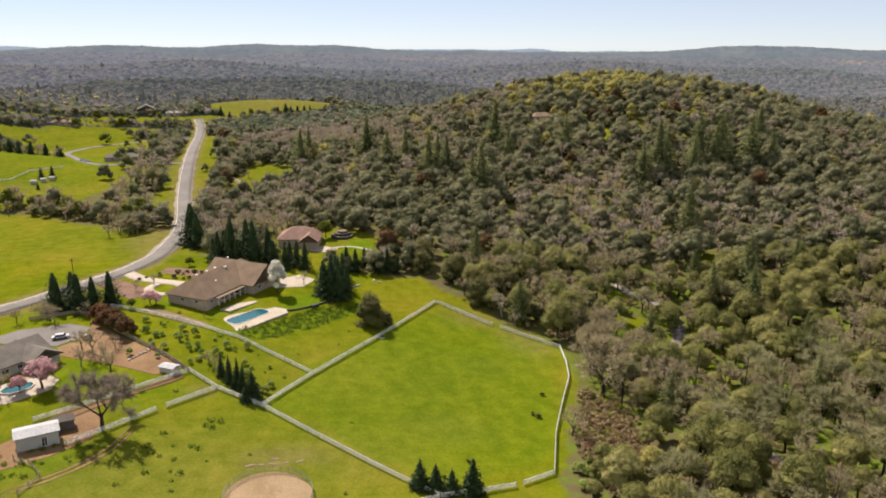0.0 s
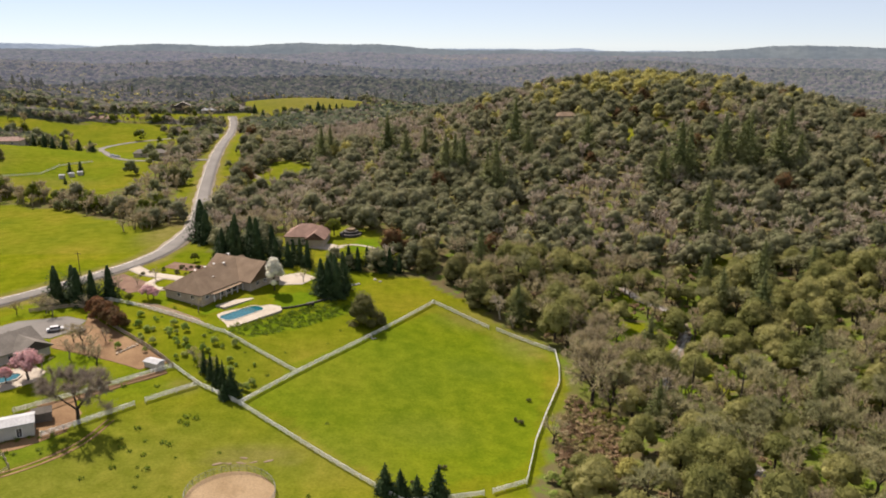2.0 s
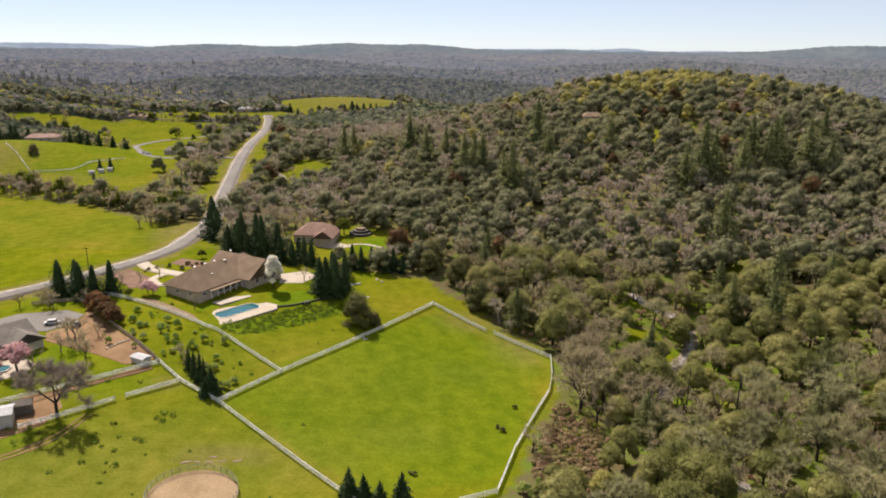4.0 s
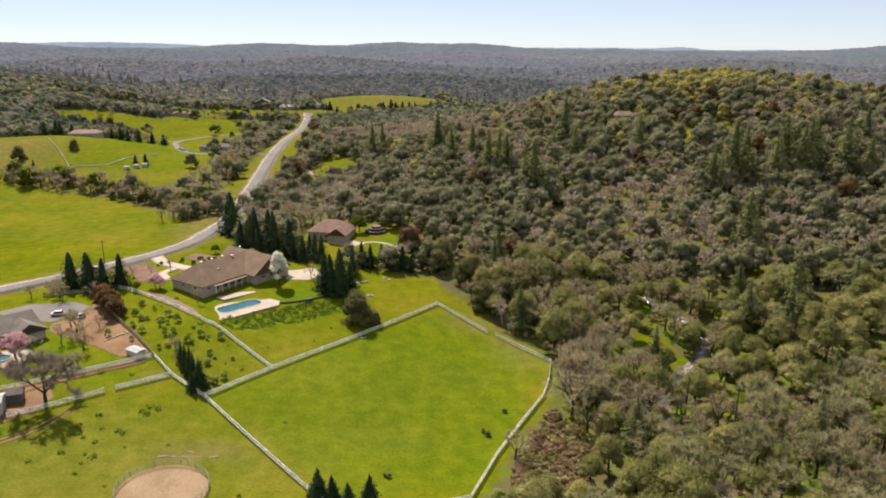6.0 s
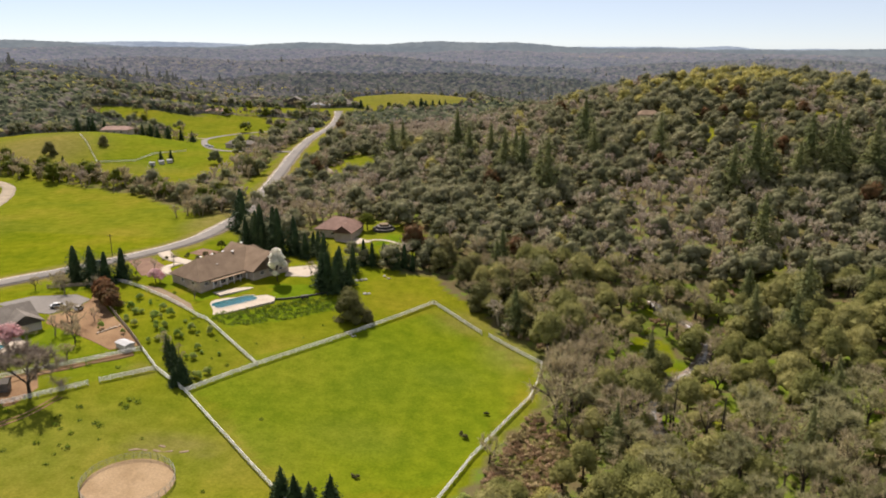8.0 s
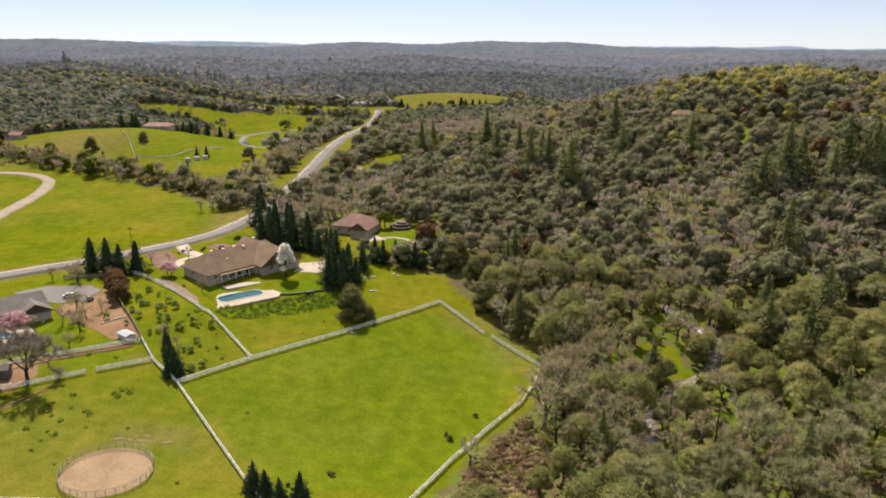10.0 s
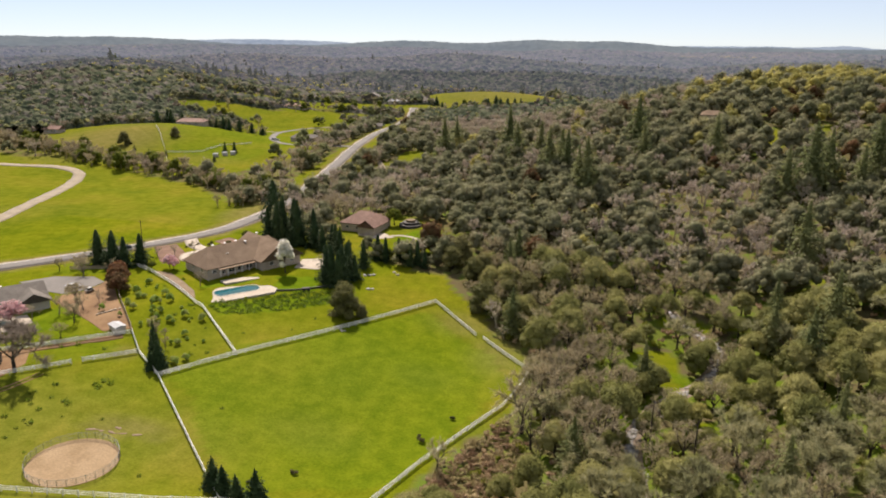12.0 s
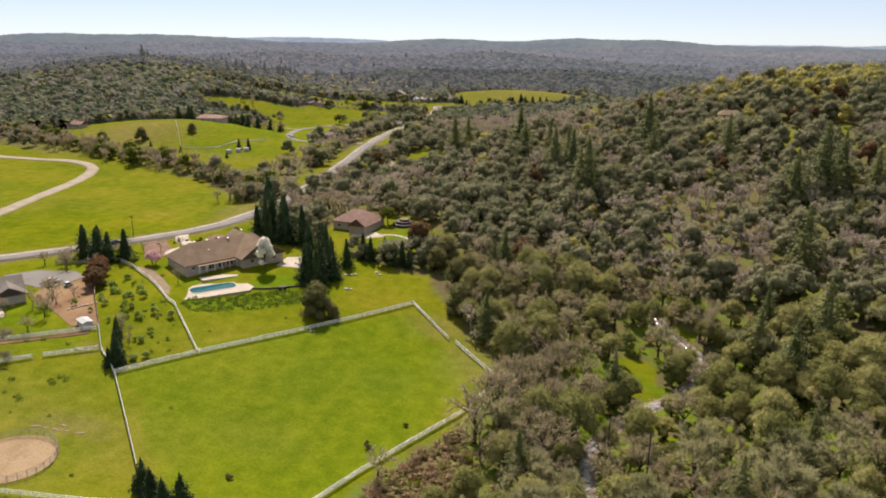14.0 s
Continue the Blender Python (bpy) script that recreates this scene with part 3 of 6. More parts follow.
def tree_cone(r, R=2.4, H=12.0, blades=900, size=0.5, base=0.06, power=0.85, ragged=0.25, layers=14, core=0.72):
    """A conifer: a trunk and drooping sprays in ragged whorls."""
    z = base * H + (1 - base) * H * (1 - np.sqrt(r.random(blades)))
    if layers:
        step = (1 - base) * H / layers
        z = base * H + (np.floor((z - base * H) / step) + r.beta(2, 2, blades)) * step
    z = np.clip(z, base * H, H * 0.995)
    k = np.clip((H - z) / (H * (1 - base)), 0, 1)
    lim = R * k ** power
    a = r.uniform(0, 2 * np.pi, blades)
    lobes = 1 + ragged * np.sin(a * 5 + np.floor(z / (H / max(layers, 1))) * 2.1) + r.normal(0, ragged * 0.35, blades)
    rad = lim * np.clip(lobes, 0.3, 1.5) * r.uniform(0.62, 1.05, blades)
    p = np.stack([np.cos(a) * rad, np.sin(a) * rad, z - 0.12 * rad], 1)
    nrm = np.stack([np.cos(a) * 0.8, np.sin(a) * 0.8, np.full(blades, 0.75)], 1)
    out = [cards(r, p, nrm, size * (0.45 + 0.55 * k))]
    if core:
        n, m = 9, 8
        zz = np.linspace(base * H, H * 0.97, m)
        rr = R * core * np.clip((H - zz) / (H * (1 - base)), 0.02, 1) ** power
        ang = np.linspace(0, 2 * np.pi, n, endpoint=False)
        v = np.stack([np.outer(rr, np.cos(ang)) * r.uniform(0.8, 1.1, (m, n)), np.outer(rr, np.sin(ang)) * r.uniform(0.8, 1.1, (m, n)), np.repeat(zz[:, None], n, 1)], -1).reshape(-1, 3)
        i = np.arange(m * n).reshape(m, n)
        j = np.roll(i, -1, 1)
        f = np.concatenate([np.stack([i[:-1], j[:-1], j[1:]], -1).reshape(-1, 3), np.stack([i[:-1], j[1:], i[1:]], -1).reshape(-1, 3)])
        out.append((v, f))
    return tube((0, 0, -0.8), (0, 0, H * 0.9), 0.022 * H, 0.004 * H, 6), joined(out)


def shrub(r, R=1.0, H=1.2, leaves=120, size=0.2, puffs=4):
    crown, _ = broad_crown(r, R, H, puffs, leaves, size, 0.0)
    stems = [tube((0, 0, -0.3), (r.normal(0, R * 0.3), r.normal(0, R * 0.3), H * 0.6), 0.04, 0.02, 4) for _ in range(3)]
    return joined(stems), crown


class Kind:
    """A kind of tree: a few shapes, each built once and then set out as copies with the same parts."""

    def __init__(self, name, label, category, shapes, bark, leaf, group="", crown="crown", trunk="trunk"):
        self.args = (name, label, category, group, bark, leaf, crown, trunk)
        self.shapes, self.first, self.count = shapes, {}, 0

    def put(self, x, y, scale=1.0, turn=None, tall=1.0, shape=None, label="", z=None):
        name, lab, cat, group, bark, leaf, crown, trunk = self.args
        k = self.count % len(self.shapes) if shape is None else shape
        self.count += 1
        turn = (self.count * 137.5) % 360 if turn is None else turn
        m = pose(x, y, gz(x, y) if z is None else z, 0, 0, turn) @ Matrix.Diagonal((scale, scale, scale * tall, 1))
        if k not in self.first:
            ob = new(name)
            mesh_object(trunk, *self.shapes[k][0], bark, ob)
            mesh_object(crown, *self.shapes[k][1], leaf, ob)
            self.first[k] = ob
            ob.matrix_basis = m
        else:
            src = self.first[k]
            ob = copy_thing(src, Matrix.Identity(4))
            ob.matrix_basis = m
        tagged(ob, label or lab, cat, group)
        return ob


def R_(n):
    return np.random.default_rng(n)


OAK = Kind("oak_tree", "grey-green live oak with a rounded crown in the wood", "tree", [tree_oak(R_(10 + k), 4.4 + 0.3 * k, 8.8 + 0.6 * k, 13 + k, 2000, 0.23, False, base=0.13) for k in range(5)], M_BARK, M_OAK, "oaks of the wood")
LAWN_OAK = Kind("live_oak", "dense dark-green live oak standing in grass", "tree", [tree_oak(R_(30 + k), 5.0, 9.5, 18, 3200, 0.22, False, base=-0.30) for k in range(2)], M_BARK, M_OAKDARK, "oaks by the meadow")
BARE = Kind("bare_oak", "leafless grey-brown oak with dark forking limbs", "tree", [tree_bare(R_(50 + k), 5.2, 10.5, 950, 0.055) for k in range(5)], M_BARK, M_TWIG, "leafless oaks", "crown")
YARDOAK = Kind("yard_oak", "broad leafless oak with a dark trunk in the yard", "tree", [tree_bare(R_(58), 9.0, 13.0, 5200, 0.055, 5)], M_BARK, M_TWIGDARK)
def snag(r, H=15.0):
    """A dead standing trunk with a few broken limbs."""
    top = np.array([r.normal(0, 0.4), r.normal(0, 0.4), H])
    limbs = []
    for k in range(9):
        u = 0.35 + 0.6 * r.random()
        a = r.uniform(0, 2 * np.pi)
        p = top * u
        limbs.append(tube(p, p + np.array([math.cos(a), math.sin(a), 0.45]) * r.uniform(0.7, 2.2), 0.08, 0.02, 4))
    return tube((0, 0, -0.8), top, 0.30, 0.10, 7), joined(limbs)


SNAG = Kind("dead_tree", "tall dead trunk with a few broken limbs", "tree", [snag(R_(56)), snag(R_(57))], M_BARK, M_BARK, "dead trees of the wood", "limbs")
SMALLBARE = Kind("bare_garden_tree", "small leafless garden tree with thin twigs", "tree", [tree_bare(R_(60 + k), 2.4, 6.0, 420, 0.03) for k in range(3)], M_PALEBARK, M_TWIG, "leafless garden trees", "crown")
CYPRESS = Kind("cypress_tree", "dark green conical conifer by the houses", "tree", [tree_cone(R_(70 + k), 2.9, 12.0, 1300, 0.36, 0.02, 0.52, 0.42, 8, 0.62) for k in range(3)], M_BARK, M_CYPRESS, "dark conifers")
FIR = Kind("fir_tree", "dark green young fir with ragged drooping branches", "tree", [tree_cone(R_(80 + k), 2.6, 8.5, 1000, 0.42, 0.05, 0.85, 0.3, 12, 0.6) for k in range(3)], M_BARK, M_CYPRESS, "firs by the fence")
PINE = Kind("pine_tree", "tall open pine rising above the oak wood", "tree", [tree_cone(R_(90 + k), 4.7, 22.0, 1250, 0.66, 0.10, 0.62, 0.5, 13, 0.42) for k in range(4)], M_BARK, M_PINE, "pines of the hill")
GREYPINE = Kind("grey_pine", "open-crowned grey pine with pale feathery needles", "tree", [tree_bare(R_(95 + k), 5.0, 13.5, 1900, 0.085) for k in range(3)], M_BARK, M_GREYPINE, "grey pines")
SPRING = Kind("spring_oak", "oak in yellow-green spring leaf", "tree", [tree_oak(R_(100 + k), 4.6, 8.5, 11, 900, 0.32, False) for k in range(2)], M_BARK, M_YELLOW, "oaks in spring leaf")
BUSH = Kind("bush", "small rounded evergreen bush", "bush", [shrub(R_(110 + k)) for k in range(3)], M_BARK, M_HEDGE, "garden bushes", "foliage", "stem")
SCRUB = Kind("scrub_bush", "feathery grey-green bush in the weedy strip", "bush", [shrub(R_(115 + k), 1.25, 1.9, 420, 0.14, 7) for k in range(3)], M_BARK, M_SCRUB, "weedy bushes", "foliage", "stem")
BROWN = Kind("brown_shrub", "dry brown brush on the bank", "bush", [tree_bare(R_(120 + k), 2.0, 2.2, 520, 0.06, 3) for k in range(3)], M_BARK, M_BRUSH, "dry brush", "foliage", "stem")
RUST = Kind("photinia_shrub", "tall bushy shrub with rust-red leaves", "bush", [shrub(R_(130 + k), 3.0, 5.2, 700, 0.34, 9) for k in range(2)], M_BARK, M_RUST, "rust-red shrubs", "foliage", "stem")
PINKTREE = Kind("blossom_tree", "small tree in pink blossom", "tree", [tree_oak(R_(140 + k), 3.0, 5.5, 9, 600, 0.24) for k in range(2)], M_BARK, M_PINK, "blossom trees", "blossom")
PEAR = Kind("pear_tree", "tall oval pear tree in white blossom", "tree", [tree_oak(R_(150), 3.1, 11.0, 16, 1500, 0.26, base=0.12, core=ICO2)], M_BARK, M_WHITEBLOOM, "blossom trees", "blossom")
LIME = Kind("willow_tree", "garden tree in fresh yellow-green leaf", "tree", [tree_oak(R_(160 + k), 3.6, 7.0, 10, 700, 0.3) for k in range(2)], M_BARK, M_LIME, "garden trees")


def scatter(x0, x1, y0, y1, step, r, spread=0.42):
    gx, gy = np.meshgrid(np.arange(x0, x1, step), np.arange(y0, y1, step))
    x, y = (q.ravel() + r.uniform(-spread, spread, q.size) * step for q in (gx, gy))
    return x, y


def leafless_share(x, y):
    """How much of the wood is leafless there: more in the hollow and along the creek."""
    s = 0.28 + 0.42 * np.sin(x * 0.033 + 1.1) * np.cos(y * 0.027 - 0.6)
    s = s + 0.5 * np.exp(-(((x - 80) / 60) ** 2 + ((y - 305) / 42) ** 2)) + 0.5 * np.exp(-(((x - 45) / 16) ** 2 + ((y - 190) / 26) ** 2))
    s = s + 0.35 * np.exp(-(((x + 60) / 60) ** 2 + ((y - 700) / 150) ** 2)) - 0.45 * np.exp(-(((x - 190) / 110) ** 2 + ((y - 560) / 90) ** 2)) - 0.3 * np.exp(-(((x - 10) / 60) ** 2 + ((y - 300) / 35) ** 2))
    s = s + 0.08 * np.exp(-(((x - 75) / 45) ** 2 + ((y - 165) / 70) ** 2))
    s = s + 0.6 * np.exp(-(((x - 5) / 75) ** 2 + ((y - 590) / 75) ** 2))
    s = s + 0.6 * np.exp(-(((x + 235) / 130) ** 2 + ((y - 412) / 35) ** 2)) + 0.4 * np.exp(-(((x + 160) / 45) ** 2 + ((y - 520) / 110) ** 2))
    s = s + 0.9 * np.exp(-(((x + 80) / 18) ** 2 + ((y - 336) / 14) ** 2))
    return s + 0.25 * np.clip((np.hypot(x, y) - 650) / 600, 0, 1)


# the near wood, tree by tree
r = R_(200)
NEAR_EDGE = [(22, 60), (22, 136), (37, 178), (40, 209), (11.7, 244.2), (-8.2, 263.3), (-0.1, 286.0), (61.1, 283.3), (132.1, 267.1), (190.2, 240.3), (230, 190), (200, 60)]
x, y = scatter(10, 220, 98, 290, 7.7, r)
keep = wooded(x, y) & inside(NEAR_EDGE, x, y) & (y > 99) & ~oval(72, 205, 9, 8, x, y) 
bare_here = r.random(len(x)) < leafless_share(x, y)
pick = r.random(len(x))
for a, b, k, lf, q in zip(x, y, keep, bare_here, pick):
    if not k:
        continue
    if q < 0.30 and b < 182 and a > 52:
        GREYPINE.put(a, b, 0.7 + 0.35 * r.random())
    elif q < 0.04:
        PINE.put(a, b, 0.55 + 0.2 * r.random(), label="slender dark pine among the oaks")
    elif q < 0.10:
        GREYPINE.put(a, b, 0.7 + 0.3 * r.random())
    elif lf:
        BARE.put(a, b, 0.66 + 0.44 * r.random(), tall=1.0 + 0.35 * r.random())
    elif q > 0.985:
        SPRING.put(a, b, 0.6 + 0.3 * r.random())
    else:
        OAK.put(a, b, 0.60 + 0.55 * r.random(), tall=0.95 + 0.35 * r.random())


def forest(name, label, shapes, material, x, y, scale, seed, smooth=False):
    """Woods too many to count: every tree real geometry, in one mesh."""
    r = R_(seed)
    z = ground(x, y)
    vs, ts, n = [], [], 0
    which = r.integers(0, len(shapes), len(x))
    ang = r.uniform(0, 2 * np.pi, len(x))
    tall = r.uniform(0.85, 1.25, len(x))
    for k, (v, t) in enumerate(shapes):
        sel = which == k
        m = sel.sum()
        if not m:
            continue
        c, s = np.cos(ang[sel])[:, None], np.sin(ang[sel])[:, None]
        sc = scale[sel][:, None]
        X = (v[:, 0] * c - v[:, 1] * s) * sc + x[sel][:, None]
        Y = (v[:, 0] * s + v[:, 1] * c) * sc + y[sel][:, None]
        Z = v[:, 2] * sc * tall[sel][:, None] + z[sel][:, None]
        vs.append(np.stack([X, Y, Z], -1).reshape(-1, 3))
        ts.append((t[None] + (np.arange(m) * len(v))[:, None, None]).reshape(-1, 3) + n)
        n += m * len(v)
    ob = mesh_object(name, np.concatenate(vs), np.concatenate(ts), material, smooth=smooth)
    return tagged(ob, label, "woodland", kind="stuff")


def whole(shape):
    return joined(list(shape))


def strip(shape, k):
    """Crown with a short trunk only."""
    wood, crown = shape
    return joined([(wood[0], wood[1]), crown]) if k else crown


# the wood on the hill and along the valley
r = R_(300)
x, y = scatter(-420, 480, 120, 700, 6.7, r)
rad, az = np.hypot(x - 20, y), np.degrees(np.arctan2(x - 20, y))
keep = wooded(x, y) & ~(inside(NEAR_EDGE, x, y)) & (rad < 660) & (az > -48) & (az < 44) & (y > 120) & ~((x < -30) & (y < 262)) & ~((x < 45) & (y < 225))
keep &= ~(oval(-52, 316, 14, 9, x, y) | oval(-85, 288, 22, 12, x, y) | oval(102, 489, 13, 9, x, y))
keep &= ~((x < -138) & (y > 360) & (y < 520) & (r.random(len(x)) < 0.88))
x, y = x[keep], y[keep]
lf = r.random(len(x)) < leafless_share(x, y)
u = r.random(len(x))
yel = (u < 0.03 + 0.5 * np.exp(-(((x - 185) / 95) ** 2 + ((y - 570) / 60) ** 2))) & ~lf
rust = ~lf & ~yel & (u > 0.985)
MID_OAK = [strip(tree_oak(R_(310 + k), 4.6, 8.6, 9, 270, 0.38, False, ICO1, 0, -0.05), 0) for k in range(6)]
MID_BARE = [whole(tree_bare(R_(330 + k), 4.6, 9.0, 200, 0.15, 2)) for k in range(5)]
sz = 0.72 + 0.72 * r.random(len(x)) ** 1.5
a = ~lf & ~yel & ~rust
forest("oak_wood", "dense grey-green oak wood covering the hillside", MID_OAK, M_OAKHAZED, x[a], y[a], sz[a], 1, True)
forest("leafless_wood", "leafless grey-brown trees mixed through the wood", MID_BARE, M_TWIGHAZED, x[lf], y[lf], sz[lf] * 1.05, 2)
forest("spring_wood", "yellow-green oaks in spring leaf on the hilltop", MID_OAK, M_YELLOW, x[yel], y[yel], sz[yel], 3, True)
forest("rust_wood", "a few rust-brown oaks in the wood", MID_OAK, M_RUST, x[rust], y[rust], sz[rust], 4, True)

# dry brush that covers the bank by the fence
LOW = [broad_crown(R_(345 + k), 1.5, 1.7, 2, 46, 0.3, 0.0, False)[0] for k in range(4)]
bx, by = scatter(16, 48, 122, 182, 1.25, r, 0.5)
ok = oval(29.5, 157, 10.5, 24, bx, by) & ~inside(HOME_VALLEY, bx - 1.5, by) & (r.random(len(bx)) < 0.75)
forest("bank_brush", "dry red-brown brush covering the bank", LOW, M_BRUSH, bx[ok], by[ok], 0.35 + 0.5 * r.random(ok.sum()), 37)
# brush on the woodland floor
ux, uy = scatter(14, 230, 96, 300, 3.3, r, 0.5)
ok = (wooded(ux, uy) | oval(30, 158, 9, 20, ux, uy)) & (inside(NEAR_EDGE, ux, uy) | (uy > 240)) & (r.random(len(ux)) < 0.42)
ux, uy = ux[ok], uy[ok]
pk = r.random(len(ux)) + 0.35 * np.exp(-(((ux - 34) / 12) ** 2 + ((uy - 158) / 26) ** 2))
us = 0.6 + 0.8 * r.random(len(ux))
for lo, hi, mt, lab in ((-1, 0.2, M_OAK, "grey-green undergrowth on the woodland floor"), (0.2, 0.66, M_LIME, "fresh green undergrowth on the woodland floor"), (0.66, 9, M_BRUSH, "dry brown brush on the woodland floor")):
    k = (pk > lo) & (pk <= hi)
    forest("undergrowth", lab, LOW, mt, ux[k], uy[k], us[k], 31)

# the far woods
x, y = [], []
rr = 655.0
while rr < 1230:
    step = max(8.0, 0.0088 * rr) if rr < 2100 else 0.0125 * rr
    ang = np.arange(math.radians(-52), math.radians(46), step / rr)
    x.append(20 + (rr + r.uniform(-0.5, 0.5, len(ang)) * step) * np.sin(ang + r.uniform(-0.5, 0.5, len(ang)) * step / rr))
    y.append((rr + r.uniform(-0.5, 0.5, len(ang)) * step) * np.cos(ang))
    rr += step * (1.0 if rr < 1500 else 1.3)
x, y = np.concatenate(x), np.concatenate(y)
keep = wooded(x, y) & (np.hypot(x - 20, y) < 1230)
x, y = x[keep], y[keep]
d = np.hypot(x, y)
lf = r.random(len(x)) < leafless_share(x, y) + 0.08
u = r.random(len(x))
glow = np.sin(x * 0.006 + 1.0) * np.sin(y * 0.004 + 0.5) + 0.75 * np.exp(-(((x + 500) / 110) ** 2 + ((y - 800) / 60) ** 2))
yel = (u < 0.008 + 0.34 * np.clip((glow - 0.35) * 2.2, 0, 1))
pin = ~yel & (u > 0.955)
FAR_OAK = [strip(tree_oak(R_(350 + k), 5.2, 7.5, 1, 14, 1.5, False, ICO1, 0, 0.0), 0) for k in range(5)]
FAR_BARE = [strip(tree_oak(R_(360 + k), 4.8, 7.5, 1, 12, 1.5, False, ICO1, 0, 0.0), 0) for k in range(4)]
FAR_PINE = [(tree_cone(R_(370 + k), 6.5, 16.0, 34, 2.4, 0.05, 0.7, 0.4, 5, 0.5))[1] for k in range(3)]
sz = (0.75 + 0.5 * r.random(len(x))) * np.clip(d / 1000, 1, 1.75)
a = ~lf & ~yel & ~pin
b = lf & ~pin & ~yel
n_ = d < 2000
pin &= r.random(len(x)) < 0.6
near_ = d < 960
for part_, oak_m, bare_m, where in ((near_, M_OAKPALED, M_TWIGFAR, "beyond the pastures"), (~near_, M_FAROAK, M_FARTWIG, "on the far rolling hills")):
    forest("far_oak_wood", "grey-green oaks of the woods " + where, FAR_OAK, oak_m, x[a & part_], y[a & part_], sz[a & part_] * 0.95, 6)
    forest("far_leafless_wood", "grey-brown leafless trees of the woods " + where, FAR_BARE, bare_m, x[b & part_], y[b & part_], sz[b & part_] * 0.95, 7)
forest("far_spring_wood", "yellow-green oaks in spring leaf on the far hills", FAR_OAK, M_YELLOW, x[yel], y[yel], sz[yel], 12)
forest("far_pine_wood", "far dark pines scattered through the woods", FAR_PINE, M_PINE, x[pin & n_], y[pin & n_], sz[pin & n_] * 0.62, 8)


EDGES = []


def canopy(name, label, r0, r1, material, seed, cell=0.0062, fine=0.0026, bias=0.0):
    """A far wood as one lumpy sheet of crowns, each with its own height and kind."""
    q = R_(seed)
    L, A = np.meshgrid(np.arange(math.log(r0), math.log(r1) + fine, fine), np.arange(math.radians(-54), math.radians(48), fine), indexing="ij")
    n1, n2 = int((L.max() - L.min()) / cell) + 6, int((A.max() - A.min()) / cell) + 6
    jl, ja, hh, kk, rr_ = (q.random((n1, n2)) for _ in range(5))
    ci, cj = ((L - L.min()) / cell).astype(int) + 2, ((A - A.min()) / cell).astype(int) + 2
    best, kind, level = np.full(L.shape, 9.0), np.zeros(L.shape), np.zeros(L.shape)
    for di in (-1, 0, 1):
        for dj in (-1, 0, 1):
            i, j = np.clip(ci + di, 0, n1 - 1), np.clip(cj + dj, 0, n2 - 1)
            cl, ca = L.min() + (i - 2 + jl[i, j]) * cell, A.min() + (j - 2 + ja[i, j]) * cell
            dist = np.hypot((L - cl) * 0.8, A - ca) / (cell * (0.55 + 0.35 * rr_[i, j]))
            take = dist < best
            best = np.where(take, dist, best)
            kind, level = np.where(take, kk[i, j], kind), np.where(take, hh[i, j], level)
    R = np.exp(L)
    X, Y = 20 + R * np.sin(A), R * np.cos(A)
    dome = np.sqrt(np.clip(1 - best ** 2, 0, 1))
    wide = np.clip(R / 1200, 0.8, 1.6)
    Z = ground(X, Y) + (1.0 + 4.6 * level + 5.2 * dome) * wide + q.normal(0, 0.5, L.shape)
    patchy = 0.20 * np.sin(X * 0.0052 + 1.3 * np.sin(Y * 0.0031)) * np.sin(Y * 0.0043 + 0.8) + 0.16 * np.sin(X * 0.0021 - Y * 0.0016)
    gold = np.clip(np.sin(X * 0.0041 + 0.4) * np.sin(Y * 0.0049 + X * 0.0012) - 0.55, 0, 1)
    kind = np.clip(bias + 0.08 + 0.74 * kind ** 0.9 + patchy * 0.6 + gold * 0.7 * (kind > 0.35), 0, 1)
    grassy = ~wooded(X, Y)
    edge = sum((~wooded(X + dx, Y + dy)).astype(float) for dx, dy in ((9, 0), (-9, 0), (0, 9), (0, -9), (5, -5), (-5, -5))) / 6
    Z = np.where(grassy, ground(X, Y) - 3.0, ground(X, Y) - 1.5 * edge + (Z - ground(X, Y)) * (1 - 0.85 * np.clip(edge * 1.4, 0, 1)))
    if r1 < 1500:
        EDGES.append((X[(edge > 0) & ~grassy], Y[(edge > 0) & ~grassy]))
    n, m = L.shape
    i = np.arange(n * m).reshape(n, m)
    quads = np.stack([i[:-1, :-1], i[:-1, 1:], i[1:, 1:], i[1:, :-1]], -1).reshape(-1, 4)[:, ::-1]
    ob = mesh_object(name, np.stack([X, Y, Z], -1).reshape(-1, 3), quads, material)
    col = np.ones((n * m, 4), np.float32)
    col[:, 0] = kind.ravel()
    ob.data.color_attributes.new("crown", "FLOAT_COLOR", "POINT").data.foreach_set("color", col.ravel())
    tagged(ob, label, "woodland", kind="stuff")


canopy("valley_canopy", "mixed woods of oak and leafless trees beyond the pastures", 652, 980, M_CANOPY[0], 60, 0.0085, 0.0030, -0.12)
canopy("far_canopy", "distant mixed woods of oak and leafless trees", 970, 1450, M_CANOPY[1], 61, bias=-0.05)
canopy("hazy_canopy", "distant woods rolling towards the horizon, haze painted as glow", 1440, 2150, M_CANOPY[2], 62)
canopy("horizon_canopy", "woods below the far ridges, paled by painted haze", 2130, 3600, M_CANOPY[3], 63)
